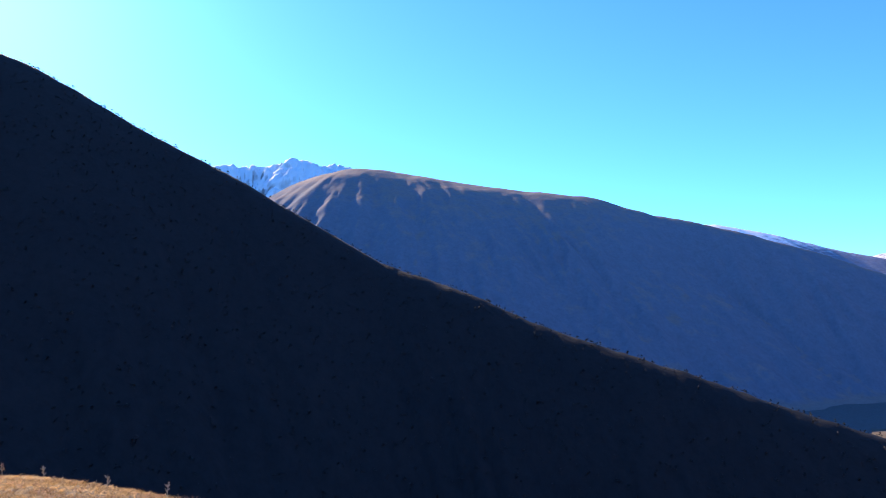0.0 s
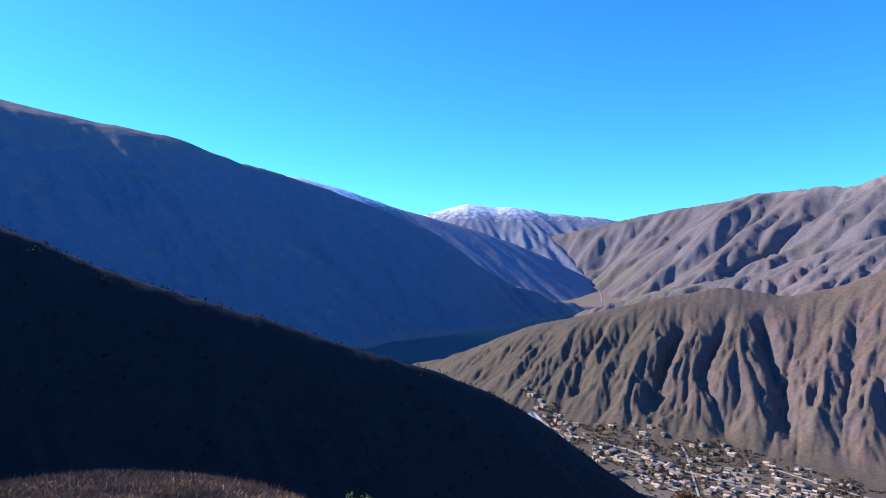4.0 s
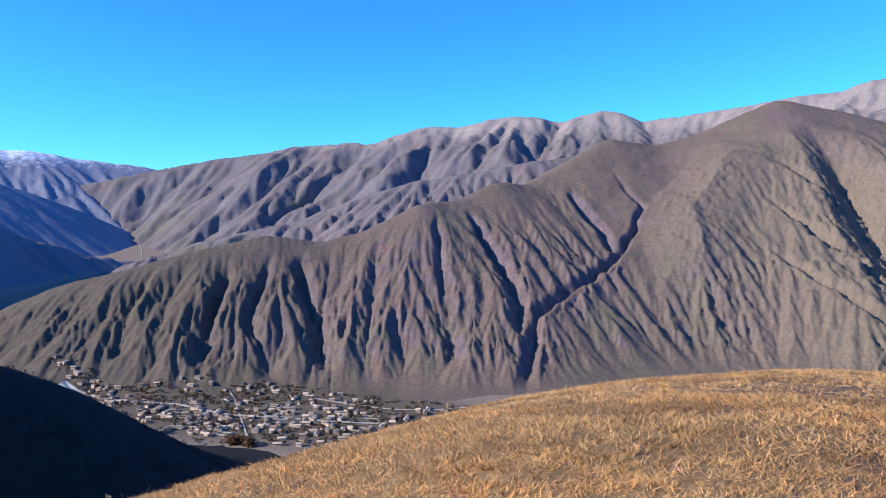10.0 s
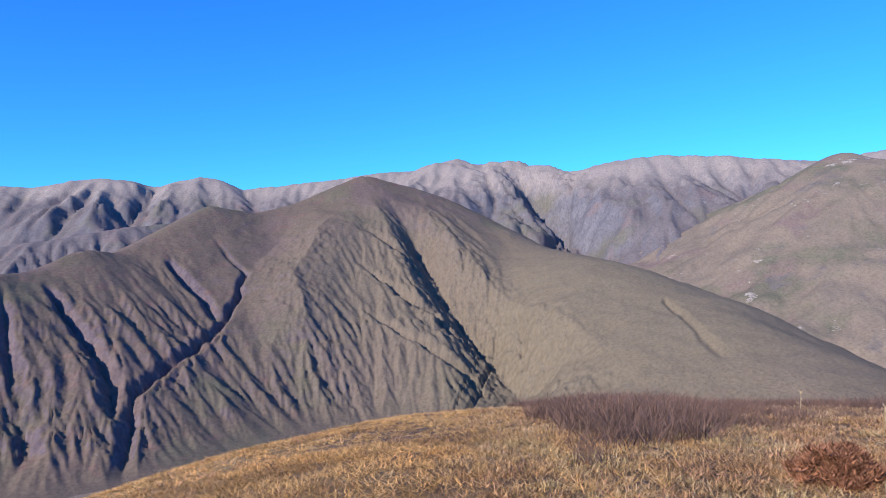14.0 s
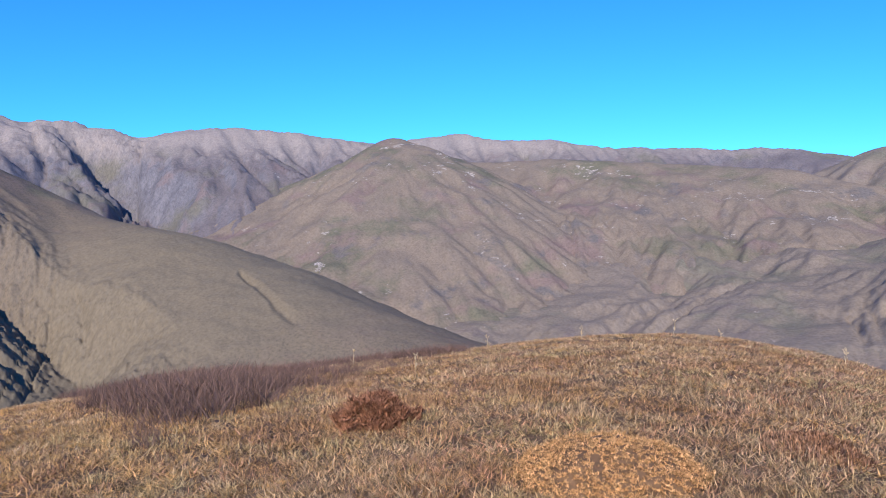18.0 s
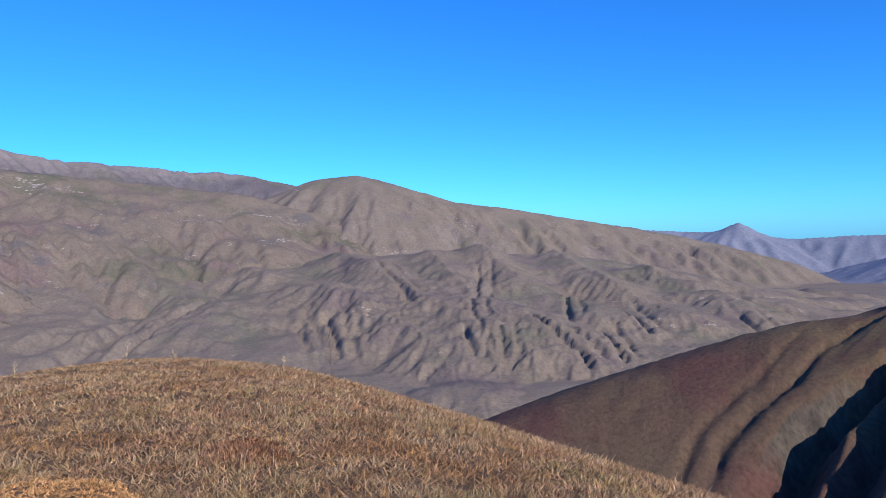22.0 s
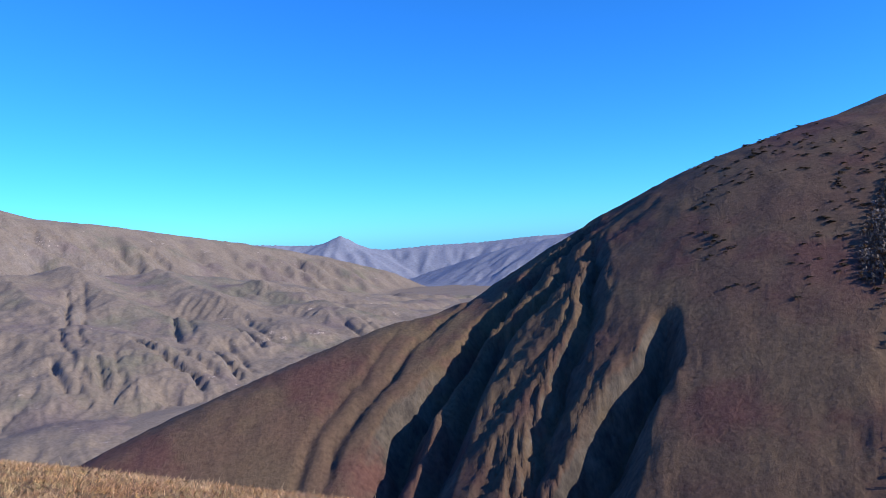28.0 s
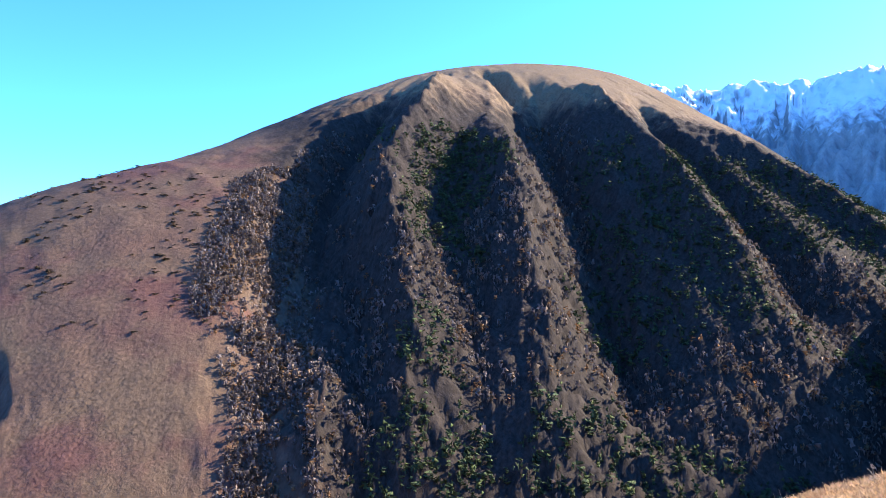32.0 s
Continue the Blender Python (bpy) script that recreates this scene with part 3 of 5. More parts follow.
saddle = Mountain([(133, 3000, 225), (136, 2980, 258), (139, 2950, 270), (144, 2900, 262), (148, 2880, 240), (152, 2850, 228), (157, 2800, 200), (161, 2750, 178), (165, 2700, 120), (169, 2600, 0)],
                  0.46, 60, erosion=((150, 14), (70, 8), (34, 4), (17, 1.8)), fill=8, flutes=((280, 50, 3, 300),), warp=0.9, notch=0.36, seed=37, rough=6, step=24, lumps=45, lump_size=300)
mountain("mountain_saddle_slopes", saddle, 130, 178, 0.2, 1500, 3300, 11, M_MID, "turf slopes with pale rock outcrops below the high ridge")

east = Mountain([(161, 3050, 130), (163.5, 3050, 165), (166, 3050, 208), (167.5, 3030, 245), (170.8, 3000, 264), (174.6, 3030, 208), (179.1, 3080, 141), (183.7, 3150, 111), (188.3, 3250, 64), (193.8, 3400, 8), (199, 3500, -60), (204, 3550, -150)],
                0.5, 26, erosion=((150, 14), (70, 8), (34, 4.5), (18, 2)), fill=8, flutes=((250, 60, 4, 300),), warp=0.8, notch=0.38, seed=41, rough=5, step=24, lumps=22, lump_size=300)
mountain("mountain_round_hill", east, 150, 210, 0.22, 1900, 3560, 12, M_LOW, "rounded bare hill sinking towards the open valley")

RAVINES = [(15, 22, [(180.8, 1960), (180.8, 1909), (180.7, 1669), (180.6, 1600)]), (14, 20, [(187.7, 1800), (187.8, 1753), (188.1, 1578), (188.2, 1520)]), (16, 24, [(190.4, 1490), (190.8, 1456), (192.1, 1328), (192.6, 1270)]),
           (12, 18, [(180.1, 1630), (180.2, 1592), (180.4, 1452), (180.5, 1400)]), (16, 24, [(184.6, 1490), (185.4, 1451), (189.3, 1273), (190, 1220)]), (14, 20, [(191.9, 1720), (192.3, 1680), (194.1, 1529), (194.6, 1480)]),
           (14, 20, [(200.8, 1770), (201.2, 1731), (202.8, 1615), (203.3, 1570)]), (16, 22, [(168.2, 1560), (168.5, 1524), (169.1, 1372), (169.3, 1310)]), (12, 16, [(179.6, 1390), (179.7, 1366), (180.2, 1271), (180.4, 1230)]),
           (12, 16, [(182.5, 1370), (182.6, 1347), (182.8, 1268), (182.9, 1230)]), (18, 24, [(172.3, 1980), (172.7, 1933), (174.9, 1637), (175.5, 1570)]), (14, 18, [(165.5, 1560), (166.3, 1480), (167, 1350)])]
low = Mountain([(135, 2400, -256), (140, 2350, -150), (146, 2300, -80), (153.7, 2250, -96), (161.4, 2200, -96), (165.5, 2200, -88), (172.6, 2150, -60), (179, 2200, -54), (186, 2300, -80), (193, 2400, -108), (197.3, 2500, -157), (203.6, 2650, -213), (208.7, 2800, -240)],
               0.24, 120, erosion=((120, 9), (60, 4.5), (28, 2.2), (13, 1)), foot=(105, 0.15), base=-330.0, flutes=((230, 22, 3, 400),), warp=1.6, notch=0.36, seed=47, rough=4, step=24, lumps=24, lump_size=210,
               cuts=[(58, -31, [(166.5, 2260), (169.1, 2150), (172.7, 1832), (176.5, 1585), (181.8, 1381), (188.4, 1200)]), (52, -30, [(175.5, 2150), (177.1, 2031), (179.1, 1772), (181.5, 1583), (186.7, 1412), (194.0, 1290)]),
                     (52, -27, [(178.5, 2300), (180.1, 2238), (184.2, 1828), (190.5, 1646), (197.9, 1430)]), (52, -27, [(186, 2300), (187.0, 2249), (191.5, 1884), (197.0, 1657), (203.5, 1560)]),
                     (56, -27, [(167.5, 1800), (169.7, 1690), (172.5, 1516), (175.5, 1342), (181, 1170)]), (54, -27, [(192.5, 2260), (194.3, 2189), (198.9, 1956), (204.5, 1690)]),
                     (60, -27, [(152, 2250), (155.5, 2000), (160, 1750), (166, 1520)]), (60, -30, [(160, 2240), (163.5, 1950), (168, 1700), (173, 1500)])]
                    # each ravine is a pair of slits side by side
                    + [(w * 0.6, d * f, [(b + db, r + 40 * db) for b, r in way]) for w, d, way in RAVINES for db, f in ((0.0, 0.62), (1.1, 0.36))])
mountain("mountain_badland_hills", low, 130, 212, 0.17, 820, 2850, 9, M_LOW, "low pale badland hills cut by small ravines")

far_east = Mountain([(190, 4750, -10), (194, 4750, 8), (197, 4750, -8), (199.1, 4700, -14), (200.3, 4660, 8), (201, 4650, 66), (201.7, 4660, -4), (202.8, 4700, -48), (204.7, 4750, -64), (208.3, 4750, -50), (212.8, 4750, -42), (216.6, 4700, -16), (219.5, 4700, -14), (221.5, 4700, 44), (223, 4700, 8), (228, 4700, -40)],
                    [(188, 0.42), (200.2, 0.42), (200.7, 0.75), (201.3, 0.75), (201.8, 0.42), (229, 0.42)], 8, flutes=((140, 14, 4, 200), (60, 6, 4, 150)), warp=0.6, erosion=((110, 7), (55, 4)), seed=53, rough=4, step=40)
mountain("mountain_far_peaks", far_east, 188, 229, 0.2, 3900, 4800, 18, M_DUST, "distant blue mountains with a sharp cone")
spur_far = Mountain([(205, 4100, -256), (206.4, 4050, -250), (209.1, 3950, -184), (214, 3850, -85), (218.7, 3800, -26), (224, 3800, 10)], 0.4, 60,
                    flutes=((110, 12, 4, 200), (45, 5, 4, 150)), warp=0.6, erosion=((90, 5), (45, 3)), seed=57, rough=4, step=36)
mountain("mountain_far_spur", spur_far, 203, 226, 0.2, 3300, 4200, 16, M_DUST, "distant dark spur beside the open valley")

spur = Mountain([(174, 440, -166), (181, 456, -129), (187, 470, -107), (194, 497, -92), (198.7, 515, -81), (203.5, 536, -66), (208, 557, -53), (212.6, 577, -65), (217, 596, -47), (220.7, 611, -89), (226.7, 628, -37), (232, 640, 38), (234.3, 655, 61), (235.8, 664, 80), (237.2, 673, 75), (240, 690, 76), (245, 770, 104), (253, 917, 171), (259.4, 1059, 256), (265, 1180, 306), (270, 1270, 330), (275, 1299, 312), (278.3, 1318, 266), (284.3, 1282, 180), (287.7, 1262, 80), (290.5, 1245, -44), (293, 1230, -74), (298, 1200, -162)],
                [(176, 0.64), (198, 0.62), (206, 0.62), (212, 0.64), (222, 0.64), (228, 0.64), (268, 0.66), (277, 0.92), (298, 0.95)], [(176, 19), (212, 20), (221, 18), (227, 36), (233, 77), (238, 99), (264, 141), (270, 60), (276, 20), (298, 12)], flutes=((60, 3, 8, 200), (20, 1.1, 8, 120), (8, 0.5, 9, 100)), warp=0.5, base=-420.0, fill=14.0, dip=-0.5, erosion=((26, 2.2), (13, 1.7), (6.5, 0.9)), calm=[(236, 439, 120), (234, 353, 99), (239, 538, 120), (231, 494, 99), (241, 337, 79), (243, 633, 88)], seed=61, rough=3, step=11, start=[(176, 0.9), (209, 0.85), (215, 0.1), (226.5, 0.08), (228.5, 0.95), (244, 0.95), (250, 0.05), (298, 0.05)],
                cuts=[(11.9, 26.8, [(221.8, 606), (220.9, 588), (217.3, 552), (213.4, 510), (206.3, 432), (198, 321)]),
                      (10.6, 22.7, [(219.9, 537), (218.9, 504), (214.0, 471), (211.0, 432), (203, 318)]),
                      (14.1, 29.6, [(226.9, 423), (226.2, 387), (224.1, 366), (221.7, 339), (217, 288)]),
                      (8.5, 12.7, [(222.0, 561), (221.7, 501), (221.5, 459), (219.0, 396), (214, 312)]),
                      (4.7, 4.0, [(212, 630), (211.3, 567), (206.8, 507), (202.3, 447), (200, 417), (196, 348)]),
                      (3.8, 3.2, [(206.6, 564), (206.0, 543), (202.0, 480), (198.1, 426), (194, 357)]),
                      (36, 34, [(256.6, 880), (255.3, 830), (252.5, 712), (250.6, 604), (249.6, 492), (249.6, 336)]),
                      (27, -36, [(261.4, 948), (260.4, 856), (258.6, 736), (256.6, 648), (254.6, 580), (253, 488)]),
                      (12, -15, [(250.6, 500), (250.0, 450), (249.6, 256)]),
                      (19, -24, [(256.2, 612), (256.0, 536), (257.6, 452), (258.5, 268)]),
                      (26, 30, [(263.4, 1010), (264.4, 990), (266.1, 940), (267.0, 812), (268.2, 664)]),
                      (24, -30, [(265.0, 812), (265.4, 696), (266.6, 584), (268.6, 476), (270.5, 248)]),
                      (40, 44, [(267.5, 1020), (268.6, 896), (270.5, 696), (273, 572), (276, 376)]),
                      (22, -30, [(271.5, 1004), (272.2, 936), (274.8, 836), (278.4, 736), (284.3, 584), (290, 448)]),
                      (34, 36, [(276, 1104), (277.5, 944), (281, 824), (286, 704), (290, 548)]),
                      (22, -28, [(279.6, 1040), (283.5, 928), (288, 876), (293, 808), (298, 752)])])
mountain("mountain_rust_spur", spur, 176, 299, 0.18, 190, 1350, 5.0, M_SPUR, "rust-brown turf mountain with forested ravines")

dark = Mountain([(-66, 800, -120), (-55, 790, 20), (-45, 770, 180), (-39, 748, 250), (-33, 720, 243), (-28.6, 690, 206), (-23.6, 660, 166), (-18, 630, 129), (-12, 600, 85), (-6.6, 575, 48), (-2.9, 560, 34), (0.8, 550, 21), (5.4, 535, 0), (12, 520, -23), (19.8, 515, -46), (24.2, 520, -62), (26.6, 525, -69), (31.8, 545, -86), (36.4, 570, -109), (40.1, 595, -137), (44.8, 630, -183), (48.1, 655, -216), (52, 676, -262), (55, 690, -300)],
                0.9, 25, flutes=((70, 12, 6, 150), (28, 5, 6, 100)), warp=0.6, seed=71, rough=2, step=10)
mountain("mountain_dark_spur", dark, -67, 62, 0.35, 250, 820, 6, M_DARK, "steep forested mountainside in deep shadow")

blue = Mountain([(-27, 2850, 250), (-18.2, 2800, 320), (-13.5, 2780, 400), (-10.3, 2760, 450), (-8.4, 2750, 545), (-6.8, 2750, 565), (-3.2, 2730, 542), (0.1, 2700, 507), (4.3, 2680, 465), (11.3, 2650, 412), (16, 2620, 342), (20.3, 2600, 290), (24, 2600, 238), (28.3, 2620, 166), (32.2, 2660, 86),
                 (34.2, 2700, 3), (37.4, 2780, -86), (42, 2900, -186), (45.5, 3050, -238)],
                [(0, 0.76), (10, 0.8), (18, 0.9), (60, 0.9), (330, 0.74), (359.9, 0.76)], [(0, 260), (9, 220), (17, 50), (60, 25), (330, 260), (359.9, 260)], flutes=((190, 26, 5, 350), (70, 12, 5, 250), (28, 5, 6, 200)), warp=0.6, erosion=((120, 9), (60, 6), (30, 3)), seed=83, rough=5, step=24, lumps=16, lump_size=300)
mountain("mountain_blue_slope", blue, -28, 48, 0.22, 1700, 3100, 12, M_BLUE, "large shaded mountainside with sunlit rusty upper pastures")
blue_back = Mountain([(10, 3800, 380), (15, 3800, 400), (20.8, 3800, 415), (24.3, 3800, 361), (28.5, 3800, 267), (32, 3800, 200), (35.6, 3850, 136), (39.7, 3900, 35), (44, 4000, -120), (47, 4050, -240)],
                     0.55, 60, flutes=((140, 16, 5, 250), (55, 6, 5, 200)), warp=0.6, seed=89, rough=6, step=36)
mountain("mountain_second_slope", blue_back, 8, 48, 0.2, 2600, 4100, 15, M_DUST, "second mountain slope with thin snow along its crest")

peak = Mountain([(-30, 4350, 780), (-19.9, 4300, 886), (-18, 4300, 876), (-17.1, 4300, 914), (-16, 4300, 890), (-13.8, 4300, 914), (-11.3, 4250, 950), (-10.2, 4300, 922), (-7.4, 4350, 900), (-2, 4400, 800)],
                0.75, 8, flutes=((170, 90, 3, 250), (65, 38, 3, 200), (30, 15, 4, 150)), warp=1.0, notch=0.5, start=-0.14, erosion=((110, 22), (55, 12), (28, 6)), seed=97, rough=18, step=30)
mountain("mountain_snow_peak", peak, -29, -1, 0.16, 2700, 4500, 14, M_SNOW, "jagged snow-covered peak")
far_snow = Mountain([(27, 4850, 190), (32, 4850, 264), (35.6, 4800, 346), (37.5, 4820, 318), (39.2, 4800, 321), (42, 4830, 280), (44.8, 4850, 256), (47.5, 4850, 222), (52, 4850, 120)],
                    0.5, 25, flutes=((170, 26, 4, 250), (65, 9, 4, 200)), warp=0.6, erosion=((120, 9), (60, 5), (30, 2.4)), seed=101, rough=8, step=36)
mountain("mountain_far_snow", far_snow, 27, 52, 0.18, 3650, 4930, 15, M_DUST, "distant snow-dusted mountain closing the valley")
west = Mountain([(266, 3700, 700), (273, 3600, 780), (277.3, 3550, 795), (279.2, 3500, 752), (281.2, 3520, 762), (282.8, 3500, 727), (284.8, 3500, 733), (287.1, 3500, 733), (288.5, 3520, 737), (290.7, 3500, 771), (293, 3500, 752), (298, 3500, 800), (306, 3500, 600), (316, 3500, 400)],
                0.7, 6, flutes=((170, 120, 3, 250), (70, 50, 3, 200), (32, 20, 4, 150)), warp=1.0, notch=0.5, start=-0.16, erosion=((110, 26), (55, 15), (28, 8), (15, 3)), seed=107, rough=30, step=26)
mountain("mountain_snow_range", west, 266, 316, 0.2, 2600, 3750, 11, M_SNOW, "craggy snow-covered range")


# ---- valley floor: one sheet out to the horizon ----
def valley(x, y):
    """The floor slopes up the main valley, raised to fit the plain into the camera's view."""
    up = np.clip((0.707 * (x + y) - 2700) / 1700, 0, 1)
    return FLOOR + 3.0 * layers(x / 160, y / 160, 7, 4) + 85 * up * up * (3 - 2 * up)


dist = np.concatenate([np.arange(60, 1500, 20), np.geomspace(1500, 4950, 60)])
rr, bb = np.meshgrid(dist, np.arange(0, 360.1, 1.5), indexing="ij")
gx, gy = plan(bb, rr)
# a side valley between the knoll and the rust spur, sunk to fit the camera's view
side = np.clip((1040 - rr) / 260, 0, 1) * np.clip(np.minimum(bb - 160, 305 - bb) / 14, 0, 1)
ground = sheet("ground", gx, gy, valley(gx, gy) - 190 * side * side * (3 - 2 * side)
               + 12 * (layers(gx / 120, gy / 120, 29, 4) + 0.3) * np.clip(np.minimum(bb - 135, 232 - bb) / 12, 0, 1) * np.clip((rr - 800) / 150, 0, 1), M_FLOOR, gx.shape)
tagged(ground, "flat stony valley floor with dry pasture", "ground", "", "structure")

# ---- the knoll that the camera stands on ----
# the knoll's skyline as the camera sees it: bearing, degrees below level
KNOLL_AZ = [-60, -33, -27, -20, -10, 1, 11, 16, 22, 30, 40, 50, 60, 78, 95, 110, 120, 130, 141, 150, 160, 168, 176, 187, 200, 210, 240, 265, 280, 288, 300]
KNOLL_SKYLINE_DIP = [-12, -9.5, -11.4, -13.6, -15.8, -15.6, -15.9, -16.9, -18.5, -21.9, -22.4, -20.8, -19.2, -15.2, -12.3, -11.4, -11.2, -10.9, -9.7, -8.8, -9.1, -10.9, -13.7, -16.9, -20.1, -22, -25, -24, -20, -17.4, -12]


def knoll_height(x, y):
    """Falls off as a dome, shaped by direction to give the camera's skyline, then as an even hillside."""
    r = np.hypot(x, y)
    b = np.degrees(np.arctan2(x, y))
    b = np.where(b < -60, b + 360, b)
    dip = np.interp(b, KNOLL_AZ, KNOLL_SKYLINE_DIP)
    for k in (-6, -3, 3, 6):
        dip = dip + np.interp(b + k, KNOLL_AZ, KNOLL_SKYLINE_DIP)
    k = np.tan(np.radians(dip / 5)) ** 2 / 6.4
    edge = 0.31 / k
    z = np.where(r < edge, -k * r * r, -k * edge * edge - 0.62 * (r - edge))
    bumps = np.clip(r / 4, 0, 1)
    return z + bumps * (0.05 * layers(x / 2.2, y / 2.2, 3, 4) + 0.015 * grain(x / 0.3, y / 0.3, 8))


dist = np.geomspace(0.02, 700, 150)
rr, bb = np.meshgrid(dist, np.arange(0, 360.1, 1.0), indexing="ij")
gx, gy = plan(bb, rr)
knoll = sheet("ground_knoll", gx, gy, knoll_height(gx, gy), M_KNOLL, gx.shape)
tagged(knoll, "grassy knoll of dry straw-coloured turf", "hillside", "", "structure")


# ---- tools for things ----
rng = np.random.default_rng(5)


def part(name, bm, material, parent=None, label="", smooth=False):
    """Links a bmesh as one mesh object, under a thing where one is given."""
    mesh = bpy.data.meshes.new(name)
    bm.to_mesh(mesh)
    bm.free()
    if smooth:
        mesh.polygons.foreach_set("use_smooth", [True] * len(mesh.polygons))
    mesh.materials.append(material)
    ob = new(name, mesh)
    if parent:
        ob.parent = parent
    if label:
        ob["label"] = label
    return ob


def tri_mesh(name, verts, tris, material):
    mesh = bpy.data.meshes.new(name)
    n = len(tris)
    mesh.vertices.add(len(verts))
    mesh.vertices.foreach_set("co", np.asarray(verts, np.float32).ravel())
    mesh.loops.add(n * 3)
    mesh.loops.foreach_set("vertex_index", np.asarray(tris, np.int32).ravel())
    mesh.polygons.add(n)
    mesh.polygons.foreach_set("loop_start", np.arange(0, n * 3, 3, dtype=np.int32))
    mesh.update(calc_edges=True)
    mesh.materials.append(material)
    return mesh


def scattered(verts, tris, place, size, tall=None):
    """Many copies of one small shape, turned at random, as one set of vertices and triangles."""
    place, size = np.asarray(place, float), np.asarray(size, float)
    tall = size if tall is None else tall
    yaw = rng.uniform(0, 2 * np.pi, len(place))
    c, s = np.cos(yaw)[:, None], np.sin(yaw)[:, None]
    x = (verts[:, 0] * c - verts[:, 1] * s) * size[:, None] + place[:, :1]
    y = (verts[:, 0] * s + verts[:, 1] * c) * size[:, None] + place[:, 1:2]
    z = verts[:, 2] * np.asarray(tall)[:, None] + place[:, 2:3]
    allv = np.stack([x, y, z], -1).reshape(-1, 3)
    allt = (tris[None] + (np.arange(len(place)) * len(verts))[:, None, None]).reshape(-1, 3)
    return allv, allt


def joined(sets):
    vs, ts, n = [], [], 0
    for v, t in sets:
        vs.append(v)
        ts.append(t + n)
        n += len(v)
    return np.concatenate(vs), np.concatenate(ts)


def spike_shape(blades, width, spread, seed):
    """A tuft of short plain blades, one unit high, for ground farther off."""
    r = np.random.default_rng(seed)
    a, h, lean = r.uniform(0, 6.28, blades), r.uniform(0.4, 1.0, blades), r.uniform(0.2, 1.0, blades) * spread
    turn = a + r.uniform(-1.5, 1.5, blades)
    o = np.stack([r.uniform(-0.8, 0.8, blades), r.uniform(-0.8, 0.8, blades), np.full(blades, -0.08)], 1)
    side = np.stack([-np.sin(turn), np.cos(turn), 0 * a], 1) * width
    e = o + np.stack([np.cos(a) * lean, np.sin(a) * lean, h], 1)
    return np.stack([o - side, o + side, e], 1).reshape(-1, 3), np.arange(blades * 3).reshape(-1, 3)


def crown_shape(kind, leaves, seed, clump=1.0):
    """A crown of small clumps, one unit high; broad, bare or conical, with an uneven outline."""
    r = np.random.default_rng(seed)
    v, t = [], []
    for i in range(leaves):
        if kind == "cone":
            h = 0.1 + 0.9 * r.uniform(0, 1) ** 1.4
            rad = 0.27 * (1.04 - h) * r.uniform(0.55, 1.1)
            c = np.array([0, 0, h])
        else:
            h = r.uniform(0.28, 0.98)
            rad = 0.36 * np.sqrt(max(0.02, 1 - ((h - 0.62) / 0.4) ** 2)) * r.uniform(0.3, 1.1)
            c = np.array([0, 0, h])
        a = r.uniform(0, 6.28)
        c = c + np.array([np.cos(a), np.sin(a), 0]) * rad
        size = clump * (0.1 if kind != "bare" else 0.075) * r.uniform(0.7, 1.35)
        p = r.normal(size=(4, 3)) * size
        p[:, 2] *= 0.8 if kind != "bare" else 1.5
        k = len(v)
        v += list(c + p)
        t += [(k, k + 1, k + 2), (k, k + 2, k + 3), (k + 1, k + 3, k + 2)]
    return np.array(v), np.array(t)


def trunk_shape(height=0.5, width=0.022, sides=5):
    v, t = [], []
    for z, w in ((-0.06, width), (height, width * 0.45)):
        for i in range(sides):
            a = i * 6.2832 / sides
            v.append((np.cos(a) * w, np.sin(a) * w, z))
    for i in range(sides):
        j = (i + 1) % sides
        t += [(i, j, sides + j), (i, sides + j, sides + i)]
    return np.array(v), np.array(t)


def leaf_material(name, c1, c2, tint=0.5, through=0.3, scale=3.0):
    """Thin leaves and stalks: part of the light comes through."""
    m = simple_material(name, c1, c2, scale, 0.85, 0.0, tint, 0.15)
    t = m.node_tree
    b = t.nodes["Principled BSDF"]
    tr = t.nodes.new("ShaderNodeBsdfTranslucent")
    src = b.inputs["Base Color"].links[0].from_socket
    t.links.new(src, tr.inputs["Color"])
    mx = t.nodes.new("ShaderNodeMixShader")
    mx.inputs["Fac"].default_value = through
    t.links.new(b.outputs["BSDF"], mx.inputs[1])
    t.links.new(tr.outputs["BSDF"], mx.inputs[2])
    t.links.new(mx.outputs["Shader"], t.nodes["Material Output"].inputs["Surface"])
    return m


def grass_material(name, hues, patch, tint=0.75, through=0.3):
    """Grass whose colour drifts over the ground from one hue to the next, each blade a little lighter or darker."""
    m = leaf_material(name, hues[0], hues[1], tint, through, patch * 9)
    t = m.node_tree
    b = t.nodes["Principled BSDF"]
    src = b.inputs["Base Color"].links[0].from_socket
    col = src
    for k, hue in enumerate(hues[2:]):
        where = node(t, "ShaderNodeTexNoise", Scale=patch, Detail=4.0, Roughness=0.6)
        mp = t.nodes.new("ShaderNodeMapping")
        mp.inputs["Location"].default_value = (31.0 * k + 7.0, 17.0 * k, 0)
        t.links.new(coords(t), mp.inputs["Vector"])
        t.links.new(mp.outputs["Vector"], where.inputs["Vector"])
        tinted = mix(t, 1.0, src, hue, "MULTIPLY")
        col = mix(t, span(t, where.outputs["Fac"], 0.5, 0.6), col, tinted)
    for to in (b.inputs["Base Color"], [n for n in t.nodes if n.bl_idname == "ShaderNodeBsdfTranslucent"][0].inputs["Color"]):
        t.links.new(col, to)
    return m


M_STRAW = grass_material("straw_grass", ((0.68, 0.44, 0.185), (0.46, 0.28, 0.115), (0.66, 0.62, 0.6), (1.12, 1.05, 0.95)), 0.55)
